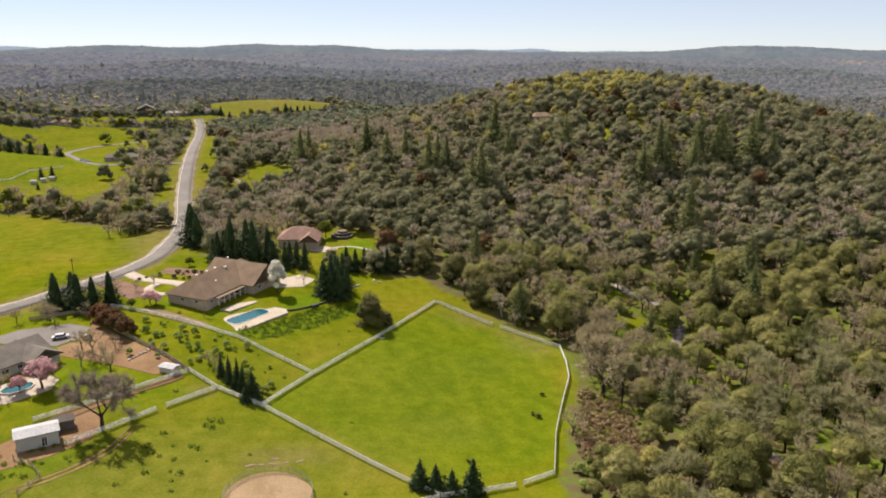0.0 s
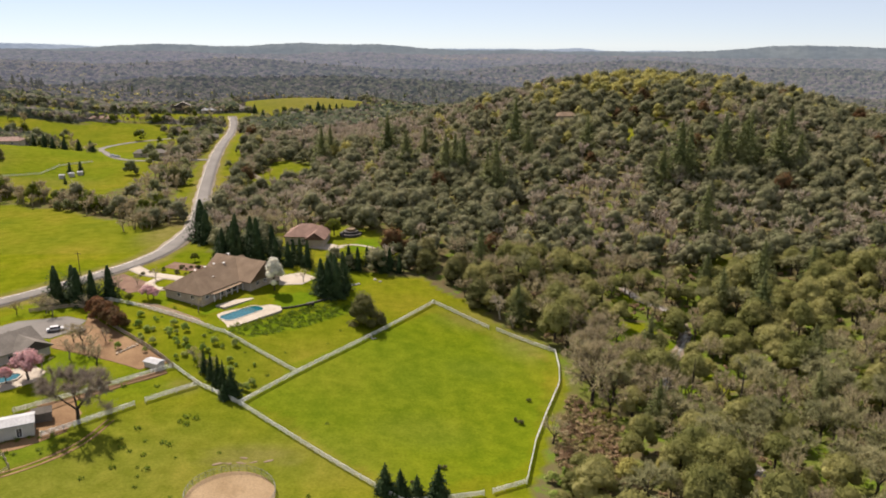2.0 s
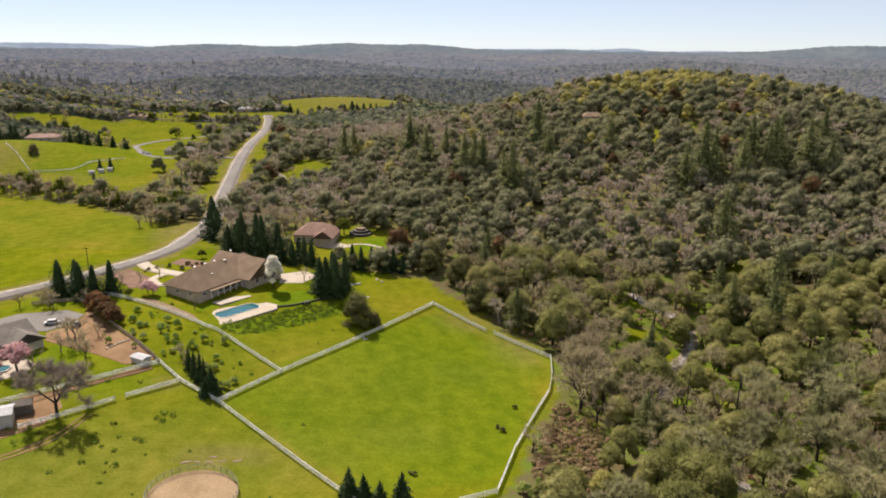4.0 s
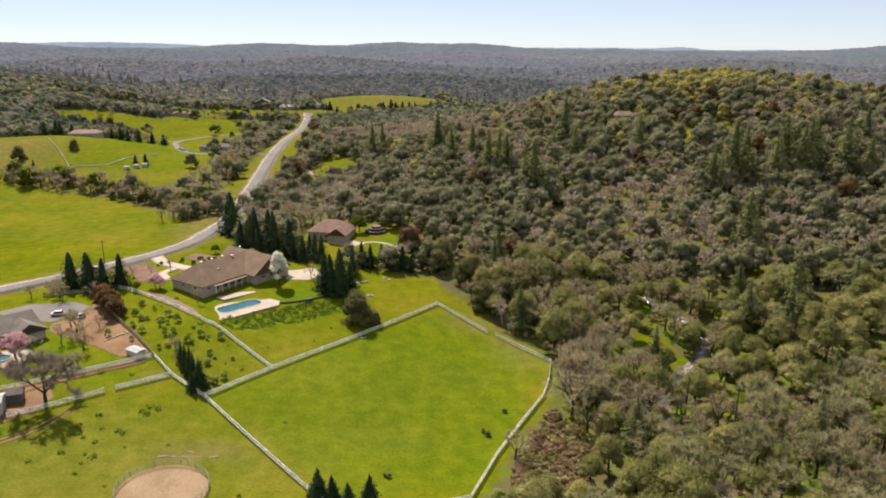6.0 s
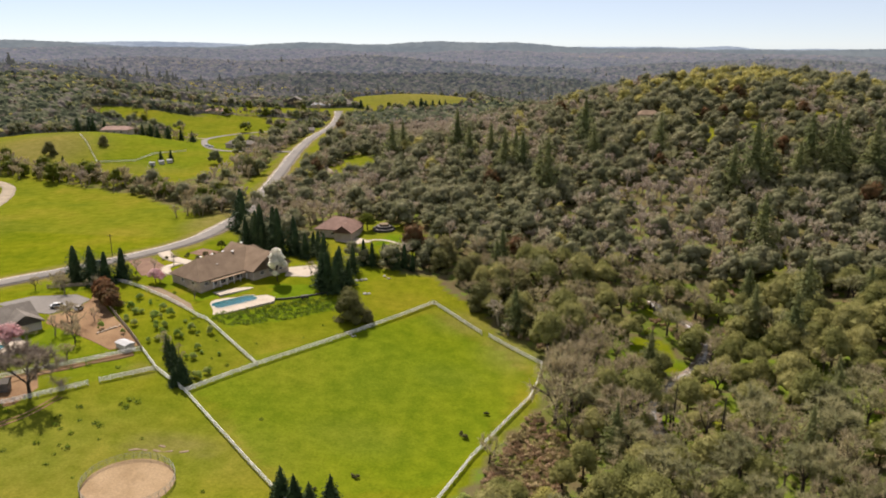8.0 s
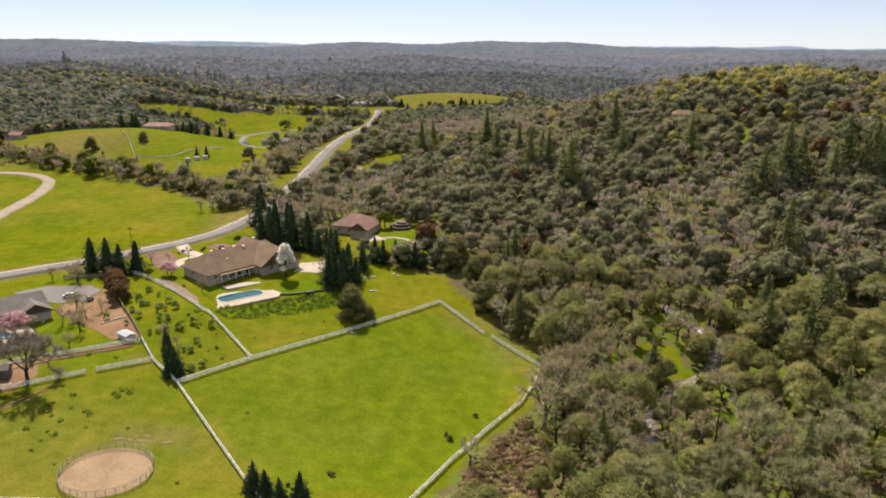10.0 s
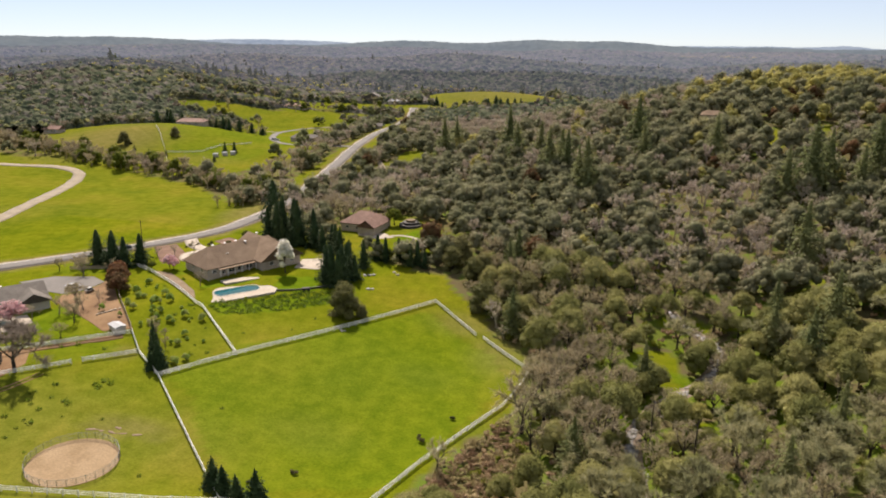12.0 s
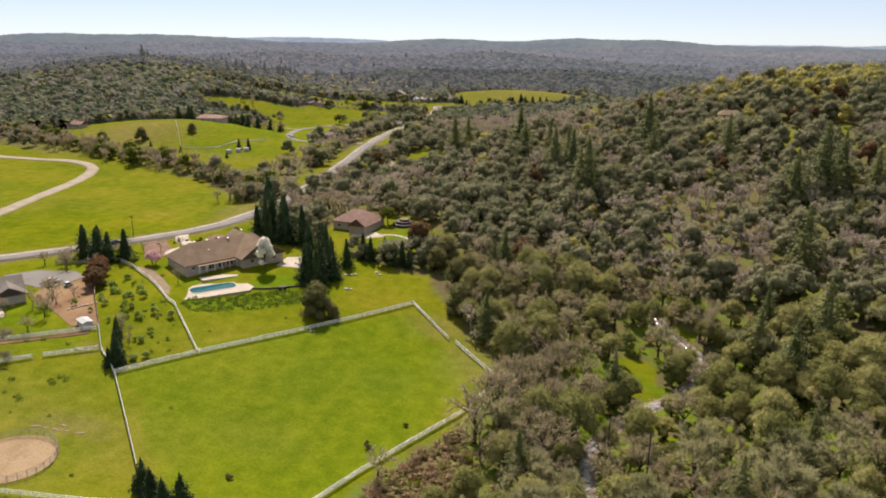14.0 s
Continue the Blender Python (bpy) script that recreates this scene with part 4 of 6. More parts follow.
# trees along the edges of those woods
ex, ey = (np.concatenate([e[k] for e in EDGES]) for k in (0, 1))
q = R_(67)
take = q.random(len(ex)) < 850 / len(ex)
ex, ey = ex[take] + q.normal(0, 2, take.sum()), ey[take] + q.normal(0, 2, take.sum())
ok = wooded(ex, ey)
ex, ey = ex[ok], ey[ok]
lf = q.random(len(ex)) < 0.45
es = 0.6 + 0.55 * q.random(len(ex))
forest("wood_edge_oaks", "grey-green oaks along the edges of far fields", MID_OAK, M_OAKHAZED, ex[~lf], ey[~lf], es[~lf], 33, True)
forest("wood_edge_leafless", "leafless trees along the edges of far fields", MID_BARE, M_TWIGHAZED, ex[lf], ey[lf], es[lf], 34)
px, py = R_(64).uniform(-1, 1, 900), R_(65).random(900)
rr = 970 * np.exp(py * 0.95)
px, py = 20 + rr * np.sin(np.radians(-4 + 50 * px)), rr * np.cos(np.radians(-4 + 50 * px))
ok = ~meadow(px, py) & (np.sin(px * 0.006) * np.sin(py * 0.005 + 1) > -0.35)
forest("backdrop_pine_wood", "distant dark pines above the woods, haze painted as glow", FAR_PINE, M_FARPINE, px[ok], py[ok], 0.6 + 0.6 * R_(66).random(ok.sum()), 18)


# distant ridges
def ridge(name, label, dist, height, col, seed, amp, glow, hills):
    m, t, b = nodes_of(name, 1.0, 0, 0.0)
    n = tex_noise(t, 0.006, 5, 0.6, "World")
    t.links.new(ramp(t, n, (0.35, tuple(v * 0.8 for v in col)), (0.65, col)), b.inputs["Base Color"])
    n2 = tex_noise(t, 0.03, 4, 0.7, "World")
    # distant air is painted onto the ridge as blue-grey emission
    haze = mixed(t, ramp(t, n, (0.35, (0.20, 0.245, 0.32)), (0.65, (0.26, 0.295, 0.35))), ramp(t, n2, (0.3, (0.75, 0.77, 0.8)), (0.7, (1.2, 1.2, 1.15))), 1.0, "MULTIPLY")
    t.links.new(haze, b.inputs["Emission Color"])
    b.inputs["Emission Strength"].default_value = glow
    az = np.radians(np.arange(-62, 56, 0.08))
    q = R_(seed)
    h = np.full_like(az, height)
    for centre, width, rise in hills:
        h += rise * np.exp(-0.5 * ((np.degrees(az) - centre) / width) ** 2)
    for f, a in ((29, 0.6), (61, 0.5), (140, 0.35), (320, 0.3), (700, 0.25), (1300, 0.2)):
        h += amp * a * np.sin(az * f + q.uniform(0, 6.28))
    prof = [(-260, 0.0), (-120, 0.55), (-40, 0.9), (0, 1.0), (60, 0.92), (200, 0.5)]
    V = []
    for off, k in prof:
        base = ground(20 + (dist + off) * np.sin(az), (dist + off) * np.cos(az)) - 15
        V.append(np.stack([20 + (dist + off) * np.sin(az), (dist + off) * np.cos(az), base * (1 - k) + h * k], 1))
    V = np.stack(V, 0).reshape(-1, 3)
    n_ = len(az)
    i = np.arange(len(V)).reshape(len(prof), n_)
    quads = np.stack([i[:-1, :-1], i[:-1, 1:], i[1:, 1:], i[1:, :-1]], -1).reshape(-1, 4)
    tagged(mesh_object(name, V, quads, m, smooth=True), label, "hills", kind="structure")


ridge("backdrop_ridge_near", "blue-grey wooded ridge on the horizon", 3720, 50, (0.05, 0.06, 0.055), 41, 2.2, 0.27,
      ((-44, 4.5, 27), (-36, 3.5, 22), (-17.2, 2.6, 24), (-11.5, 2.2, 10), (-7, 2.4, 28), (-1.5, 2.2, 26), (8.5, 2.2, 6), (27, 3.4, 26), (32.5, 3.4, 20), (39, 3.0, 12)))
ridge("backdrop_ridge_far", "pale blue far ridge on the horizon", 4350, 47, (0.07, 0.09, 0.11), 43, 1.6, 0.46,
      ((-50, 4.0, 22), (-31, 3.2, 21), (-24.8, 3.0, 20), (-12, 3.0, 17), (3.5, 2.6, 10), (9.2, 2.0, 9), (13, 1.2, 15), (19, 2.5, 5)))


# pines that rise over the wood
for px, py, s in ((56.2, 443.7, 1.05), (132.3, 372.9, 1.1), (140.4, 381.2, 0.9), (121.2, 366.8, 0.8), (160.3, 384.9, 1.05), (166.2, 376.6, 0.95), (172.3, 384.7, 1.0), (152.2, 372.6, 0.75), (180.4, 396.9, 0.9), (196, 372, 0.8), (188.1, 380.3, 1.0),
                  (-21.4, 479.8, 0.95), (-10.1, 441.5, 0.8), (1.9, 453.1, 0.7), (12.0, 412.3, 0.85), (18.0, 418.3, 0.75), (22.0, 408.3, 0.8), (35.0, 368.3, 1.0), (31, 372, 0.8), (60.2, 422.0, 0.7), (95.9, 425.4, 0.8), (118.5, 248.8, 0.75),
                  (108.4, 227.4, 0.7), (101.2, 242.7, 0.6), (119.1, 303.5, 0.8), (-64.3, 482.6, 0.9), (-59.8, 496.6, 0.8), (215.2, 420.4, 0.8), (92.8, 164.3, 0.55)):
    PINE.put(px, py, s * 1.42, tall=0.98)
for px, py, s in ((89.2, 460.1, 1.0), (95.4, 454.7, 0.9), (107.9, 460.3, 1.0), (72.5, 434.0, 0.8), (98.6, 405.0, 0.8), (85.4, 177.4, 0.95), (99.1, 171.8, 1.05), (76.2, 156.2, 0.9), (92.2, 152.6, 0.95), (110.5, 164.5, 0.8), (65.4, 144.7, 0.8), (200.7, 471.8, 0.9)):
    GREYPINE.put(px, py, s)

# single trees by the meadow
LAWN_OAK.put(-26.7, 221.9, 1.12, tall=1.08, label="round dark-green live oak alone in the meadow")
LAWN_OAK.put(-21.2, 222.5, 0.5, label="low live oak beside a larger one")
for px, py, s in ((13.5, 244.0, 1.15), (34.0, 233.0, 1.15), (20.0, 250.0, 1.05), (6.0, 263.0, 1.1), (-5.0, 273.0, 1.0), (41.0, 241.0, 1.05), (26.0, 256.0, 1.1), (7.8, 267.0, 1.15), (-4.1, 282.0, 1.2)):
    LAWN_OAK.put(px, py, s, label="spreading dark-green live oak at the meadow's edge")
for px, py, s in ((37.0, 176.5, 1.5), (41.5, 183.0, 1.45), (37.5, 191.0, 1.3), (40.0, 199.0, 1.25), (54.5, 172.5, 1.35), (47.0, 190.0, 1.25), (47.4, 178.0, 1.2), (45.4, 207.0, 1.15), (50.6, 168.0, 1.1), (58.5, 204.0, 1.0), (86.0, 256.0, 1.25),
                  (48.0, 219.0, 1.1), (53.0, 197.0, 1.1)):
    BARE.put(px, py, s, label="large leafless oak with dark limbs beside the fence")
q = R_(420)
for k in range(26):
    px, py = 17 + 12 * q.random(), 118 + 26 * q.random()
    if not inside(HOME_VALLEY, np.array([px - 1.5]), np.array([py]))[0]:
        (SCRUB, BROWN, SCRUB, OAK)[k % 4].put(px, py, (0.9, 1.0, 1.2, 0.45)[k % 4] * (0.8 + 0.4 * q.random()), label="low scrub on the slope beside the fence" if k % 4 != 3 else "")
BARE.put(22.0, 155.5, 0.72, label="slim leafless tree beside the white fence")
for px, py, s in ((-90, 330, 0.9), (-84, 326, 1.0), (-78, 331, 1.05), (-72, 327, 0.95), (-81, 338, 1.1), (-74, 338, 1.0), (-68, 333, 0.9)):
    BARE.put(px, py, s, label="leafless purple-brown tree behind the dark conifers")
for px, py, s in ((75.4, 170.5, 1.0), (66.5, 181, 0.85), (112, 232, 0.9), (58, 176, 0.7)):
    SNAG.put(px, py, s)
YARDOAK.put(-91, 158.5, 1.2, tall=0.95)
for px, py, s in ((-18.5, 133.3, 0.86), (-15.3, 131.8, 0.8), (-11.9, 130.9, 0.72), (-7.4, 130.7, 1.0)):
    FIR.put(px, py, s)
for px, py, s, h in ((-58.2, 172.0, 0.95, 1.0), (-59.6, 170.6, 0.6, 1.1), (-60.8, 174.6, 0.58, 1.8), (-62.6, 176.9, 0.62, 1.75), (-65.2, 180.0, 0.52, 1.9), (-67.8, 183.4, 0.48, 1.8)):
    FIR.put(px, py, s, tall=h, label="young dark conifer in the weedy strip")
for px, py, s in ((-68, 184, 0.75), (-70, 187.5, 0.7), (-66, 186, 0.6), (-72.5, 190, 0.8), (-63, 182, 0.6)):
    SMALLBARE.put(px, py, s, label="thin leafless sapling in the weedy strip")
for px, py, s in ((-128.8, 236.5, 1.12), (-124, 238.5, 1.08), (-121, 234.5, 1.1), (-116.5, 235, 0.98), (-112.3, 238.5, 1.02)):
    CYPRESS.put(px, py, s * 1.16, tall=0.84)
for px, py, s in ((-42.2, 244.1, 1.12), (-39.7, 242.2, 1.2), (-37.1, 245.1, 1.15), (-36.7, 241.3, 1.1), (-42.6, 247.4, 1.0), (-38.1, 252.3, 1.05), (-40, 259, 0.95), (-36, 263, 0.9), (-34.1, 249.5, 0.8)):
    CYPRESS.put(px, py, s)
for px, py, s in ((-80, 281, 1.1), (-76.5, 280, 1.0), (-72.5, 281, 1.05), (-68.5, 280, 1.15), (-83.5, 284, 1.1), (-87, 287, 1.0), (-64, 279, 0.95), (-59, 278, 0.95), (-54, 279, 0.85), (-50, 276, 0.9), (-57, 284, 0.9), (-85, 281, 0.8), (-74, 285, 1.2), (-66, 285, 1.1), (-80, 287, 1.25)):
    CYPRESS.put(px + r.normal(0, 0.9), py + r.normal(0, 0.9), s * (0.85 + 0.5 * r.random()), tall=0.9 + 0.25 * r.random())
CYPRESS.put(-102, 320, 2.0, tall=0.78, label="tall bushy dark conifer by the roadside")
CYPRESS.put(-98.5, 314, 1.5, tall=0.85, label="tall bushy dark conifer by the roadside")
for px, py, s in ((-21.0, 271.5, 0.75), (-18.6, 273.5, 0.8), (-15.0, 271.0, 0.6), (-24.0, 276.5, 0.66), (-31.0, 273.0, 0.8), (-27.5, 278.0, 0.7), (-34.5, 274.0, 0.85)):
    CYPRESS.put(px, py, s, label="dark bushy conifer along the garden edge")
PEAR.put(-58.5, 244.9, 1.12, tall=1.02)
PINKTREE.put(-99.3, 236.8, 0.95)
PINKTREE.put(-97.0, 235.5, 0.8)
PINKTREE.put(-112, 180, 1.6)
PINKTREE.put(-117, 178, 0.9)
for px, py, s in ((-80.1, 225.4, 0.85), (-50, 256, 0.95), (-117, 229, 0.9), (-128, 226, 0.9), (-131, 231, 1.0), (-125, 224, 1.05), (-103, 257, 0.8), (-113, 249, 0.8), (-108, 252, 0.7), (-118, 244, 0.8), (-94.9, 196.2, 0.9),
                  (-90.7, 202.7, 0.7), (-100.2, 201.7, 0.8), (-86.8, 193.9, 0.6), (-82.7, 203.7, 0.8), (-78.8, 197.8, 0.7), (-75.1, 195.3, 0.75), (-77.2, 190.5, 0.6), (-69.5, 194.9, 0.6), (-106.6, 191.5, 1.1), (-101.3, 195.9, 0.9), (-111.8, 186.8, 0.9)):
    if -96 < px < -68 and py < 207:
        SCRUB.put(px, py, s, tall=1.5)
    else:
        SMALLBARE.put(px, py, s)
for px, py, s in ((-99.8, 209.8, 0.95), (-102.6, 213.4, 1.0), (-105.4, 217.2, 1.05), (-108.6, 221.2, 1.0), (-111.6, 225.0, 0.9)):
    RUST.put(px, py, s * 1.3)
LIME.put(-44, 321, 1.15, label="rounded garden tree in pale yellow-green leaf")
LIME.put(-104.4, 233.7, 0.5, label="small yellow-green garden tree by the fence")
LIME.put(-30, 274, 0.7)
LIME.put(-96, 284, 0.55)
# trees that lean over the creek
cr = R_(405)
for k, (px, py) in enumerate(curve_points(CREEK, 3.4)):
    side = (2.6 + 2.4 * cr.random()) * (1 if cr.random() < 0.5 else -1)
    if 210 < py < 225 or 246 < py < 257:
        continue
    (BARE if k % 3 else OAK).put(px + side, py + cr.normal(0, 1.0), 0.5 + 0.3 * cr.random(), tall=1.0 + 0.3 * cr.random())
# garden bushes
r = R_(410)
for k in range(26):
    BUSH.put(-112 + 30 * r.random(), 262 + 14 * r.random(), 0.6 + 0.7 * r.random())
for k in range(34):
    SCRUB.put(-100 + 46 * k / 33 + r.normal(0, 1.5), 219 - 37 * k / 33 + r.normal(0, 5.0), 0.5 + 0.7 * r.random(), tall=0.8 + 0.6 * r.random())
for k in range(90):
    ang, q = r.uniform(0, 2 * math.pi), math.sqrt(r.random())
    bx, by = 30 + 10 * q * math.cos(ang), 160 + 20 * q * math.sin(ang)
    if not inside(HOME_VALLEY, np.array([bx - 2.5]), np.array([by]))[0]:
        BROWN.put(bx, by, 0.5 + 0.6 * r.random())
# lone trees in the ranch pastures
for px, py, s in ((-303.4, 477.5, 1.1), (-282.2, 508.3, 0.85), (-228.2, 488.0, 0.68), (-222.9, 491.8, 0.7), (-259.0, 463.1, 0.4), (-287.9, 467.9, 0.35), (-220.0, 460.5, 0.4), (-152.8, 459.0, 1.35)):
    (LAWN_OAK if s > 0.7 else CYPRESS).put(px, py, s, label="lone dark tree in the ranch pasture")


# ---- fences ----
POST_BM = {}


def box_mesh(name, sx, sy, sz, material, bevel=0.0):
    """A box that stands on its base."""
    key = (name, sx, sy, sz, material.name)
    if key not in POST_BM:
        bm = bmesh.new()
        bmesh.ops.create_cube(bm, size=1.0, matrix=Matrix.Translation((0, 0, sz / 2)) @ Matrix.Diagonal((sx, sy, sz, 1)))
        if bevel:
            bmesh.ops.bevel(bm, geom=bm.edges[:], offset=bevel, segments=1, affect="EDGES")
        me = bpy.data.meshes.new(name)
        bm.to_mesh(me)
        bm.free()
        me.materials.append(material)
        POST_BM[key] = me
    return POST_BM[key]


def part_of(parent, name, me, m, label=""):
    ob = new(name, me)
    ob.parent = parent
    ob.matrix_basis = m
    return tagged(ob, label)


def rail_mesh(pts, z, h, w):
    """A rail that runs along the tops of the land from post to post."""
    p = np.array(pts)
    t = np.gradient(p, axis=0)
    t /= np.linalg.norm(t, axis=1)[:, None] + 1e-9
    n = np.stack([-t[:, 1], t[:, 0]], 1) * w / 2
    g = ground(p[:, 0], p[:, 1]) + z
    V = np.stack([np.column_stack([p + n, g]), np.column_stack([p - n, g]), np.column_stack([p - n, g + h]), np.column_stack([p + n, g + h])], 1).reshape(-1, 3)
    i = np.arange(len(V)).reshape(-1, 4)
    j = np.roll(i, -1, 1)
    q = np.stack([i[:-1], j[:-1], j[1:], i[1:]], -1).reshape(-1, 4)
    return V, q


def fence(line, label, material=None, rails=((0.28, 0.17), (0.62, 0.17), (0.96, 0.17), (1.26, 0.10)), gap=2.6, height=1.45, post=0.16, name="fence"):
    material = material or M_VINYL
    pts = []
    for a, b in zip(line, line[1:]):
        a, b = np.array(a), np.array(b)
        n = max(1, round(np.linalg.norm(b - a) / gap))
        pts += [tuple(a + (b - a) * k / n) for k in range(n)]
    pts.append(line[-1])
    ob = new(name)
    o = Vector((*line[0], gz(*line[0])))
    ob.matrix_basis = Matrix.Translation(o)
    me = box_mesh("post", post, post, height + 0.3, material)
    for x, y in pts:
        part_of(ob, "post", me, Matrix.Translation(Vector((x, y, gz(x, y) - 0.3)) - o))
    for z, h in rails:
        V, q = rail_mesh(pts, z, h, 0.06)
        mesh_object("rail", V - np.array(o), q, material, ob)
    return tagged(ob, label, "fence", "meadow fences")


WHITE = "white vinyl rail fence around the green paddock"
fence([(-55.4, 168.0), (-43.4, 185.5), (-28.6, 206.5), (-3.0, 243.0)], WHITE)
fence([(-2.9, 243.1), (14.7, 226.2)], WHITE)
fence([(17.2, 225.0), (33.8, 209.5), (32.6, 198.0), (30.4, 187.5), (23.6, 171.0), (18.0, 156.5), (12.6, 138.0)], WHITE)
fence([(12.4, 137.4), (4.4, 133.4)], WHITE)
fence([(2.4, 132.6), (-3.4, 131.2)], "white vinyl gate panel between two fence posts", name="gate")
fence([(-3.7, 131.0), (-14.4, 129.0)], WHITE)
fence([(-14.8, 129.3), (-36.5, 150.0), (-55.5, 167.8), (-67.7, 176.8), (-76.7, 186.0)], WHITE)
fence([(-68.3, 176.6), (-78.7, 168.3)], "white vinyl rail fence beside a weedy strip")
fence([(-80.8, 166.6), (-91.4, 157.2), (-97, 152.5)], "white vinyl rail fence beside a weedy strip")
fence([(-77.1, 185.4), (-88.3, 177.5), (-99.7, 169.4), (-108, 163)], "white vinyl rail fence along an orange dirt path")
fence([(-43.7, 185.7), (-67.8, 207.6), (-71.0, 209.0), (-87.4, 221.9), (-104.4, 232.2), (-110.9, 235.4), (-118.8, 237.3)], "white vinyl rail fence below the tan-roofed house")
fence([(-76.8, 185.8), (-79.4, 188.9), (-94.4, 203.9), (-103.8, 214.5), (-113.8, 227.5)], "weathered wooden rail fence along the dirt yard", M_WOODFENCE, ((0.1, 0.35), (0.55, 0.35), (1.0, 0.35)))
fence([(-114.2, 228.8), (-122, 231.5), (-134, 228)], "grey board fence below the dark conifers", M_WOODFENCE, ((0.15, 0.3), (0.55, 0.3), (0.95, 0.3)))
fence([(-110, 107), (-61.7, 117.2), (-25.9, 125.2), (-14.9, 128.6)], "white pipe fence along the lower meadow", M_VINYL, ((0.45, 0.09), (0.85, 0.09), (1.22, 0.09)), 3.0)
fence([(-313.3, 529.6), (-295.1, 508.7), (-265.2, 471.3), (-243.6, 441.9)], "pale fence across the ranch pasture", M_VINYL, ((0.4, 0.3), (1.0, 0.3)), 4.0)
fence([(-264.6, 472.0), (-253.0, 476.9), (-244.3, 483.1), (-242.7, 493.9), (-241.6, 504.6), (-227.4, 524.5)], "pale fence across the ranch pasture", M_VINYL, ((0.4, 0.3), (1.0, 0.3)), 4.0)
fence([(-106, 147), (-101, 144), (-98, 140), (-100, 134)], "low grey rail fence beside the white shed", M_WOODFENCE, ((0.3, 0.15), (0.8, 0.15)))

for line, half in (([(-56.5, 142.6), (-54.5, 143.4), (-52.5, 143.2)], 0.3), ([(-51.5, 143.8), (-49.5, 143.4), (-47.0, 144.2)], 0.22), ([(-51, 145.6), (-49.4, 145.3)], 0.25), ([(-45.5, 144.0), (-43.6, 144.9)], 0.25)):
    tagged(ribbon("bare_strip", line, half, M_CHIPS, 0.05, 0.5, wave=0.22), "scuffed bare earth in the meadow grass", "ground", kind="structure")

# round pen
PEN, PEN_R = (-50.2, 131.3), 9.1
ring = [(PEN[0] + PEN_R * math.cos(a), PEN[1] + PEN_R * math.sin(a)) for a in np.linspace(0, 2 * math.pi, 33)]
tagged(patch("arena", ring[:-1], M_SAND, 0.10, 3.0), "round riding pen floor of tan sand", "riding pen", kind="structure")
fence(ring, "round pen of grey-green pipe rails about tan sand", M_RAILDARK, ((0.45, 0.05), (0.85, 0.05), (1.25, 0.05), (1.6, 0.06)), 2.4, 1.65, 0.07, "round_pen")

# ---- yards, paving, water ----
tagged(patch("dirt_yard", [(-78.3, 188.3), (-85.4, 184.5), (-93.2, 188.7), (-106.5, 195.3), (-114.8, 199.3), (-117.5, 205), (-112.6, 209.8), (-112, 218), (-114.6, 225.2), (-103.7, 213.1), (-93.8, 202.6)], M_EARTH, 0.08), "bare orange-brown earth yard inside a wooden fence", "yard", kind="structure")
tagged(patch("shed_yard", [(-117, 146), (-107, 143), (-99, 148), (-92.5, 154.5), (-92, 163), (-97, 170), (-103, 168), (-108, 158)], M_EARTH, 0.07), "bare orange-brown earth round the sheds", "yard", kind="structure")
tagged(ribbon("dirt_path", [(-78.1, 183.8), (-87.8, 176.4), (-98, 168.5), (-104, 160)], 1.3, M_EARTH, 0.11, 2.0, wave=0.4), "orange-brown dirt path beside a white fence", "path", kind="structure")
for sh in (-0.75, 0.75):
    tagged(ribbon("wheel_track", [(-112, 128), (-101, 136), (-93.2, 142.2), (-87.2, 150.3), (-84.2, 160.2)], 0.28, M_EARTH, 0.06, 2.0, sh, 0.18), "worn dirt wheel track through the meadow", "path", kind="structure")
tagged(patch("mulch_bed", [(-124, 262), (-117, 254), (-108, 243), (-100, 246), (-104, 254), (-112, 262), (-118, 268)], M_MULCH, 0.07), "reddish bark mulch bed beside the road", "garden bed", kind="structure")
tagged(patch("mulch_bed", [(-106, 276), (-92, 268), (-84, 264), (-80, 270), (-88, 276), (-104, 284)], M_MULCH, 0.07), "brown planting bed with small bushes", "garden bed", kind="structure")
tagged(patch("chip_path", [(-74, 213.2), (-78.6, 219.8), (-87.0, 226.5), (-95.7, 232.3), (-103.4, 233.2), (-91.7, 224.8), (-80.1, 216.2)], M_CHIPS, 0.06), "tan wood-chip strip between fence and house", "path", kind="structure")
tagged(ribbon("driveway", [(-119, 279), (-110, 268), (-101, 262), (-93, 257), (-90, 250)], 2.6, M_CONCRETE, 0.16, 2.0), "cream concrete driveway to the tan-roofed house", "driveway", kind="structure")
tagged(ribbon("driveway", [(-101, 262), (-104, 254), (-100, 247), (-94.1, 246.3), (-90, 250)], 1.7, M_CONCRETE, 0.14, 2.0), "cream concrete turning loop", "driveway", kind="structure")
tagged(patch("parking_pad", [(-58, 251), (-50, 253), (-46, 262), (-52, 268), (-60, 262)], M_CONCRETE, 0.12), "cream concrete pad beside the house", "driveway", kind="structure")
tagged(patch("house_driveway", [(-118, 206), (-113.2, 211), (-112.5, 219), (-120, 223), (-134, 220), (-141, 212), (-126, 207)], M_ASPHALT, 0.1), "grey asphalt driveway beside the grey-roofed house", "driveway", kind="structure")
tagged(patch("garden_path", [(-54, 303), (-44, 299), (-38, 303), (-44, 308), (-52, 308)], M_CONCRETE, 0.1), "pale paving before the red-roofed house", "path", kind="structure")
tagged(ribbon("garden_walk", [(-44, 302), (-37, 306), (-31, 305), (-24, 300)], 0.7, M_CONCRETE, 0.12, 2.0), "pale winding garden walk", "path", kind="structure")
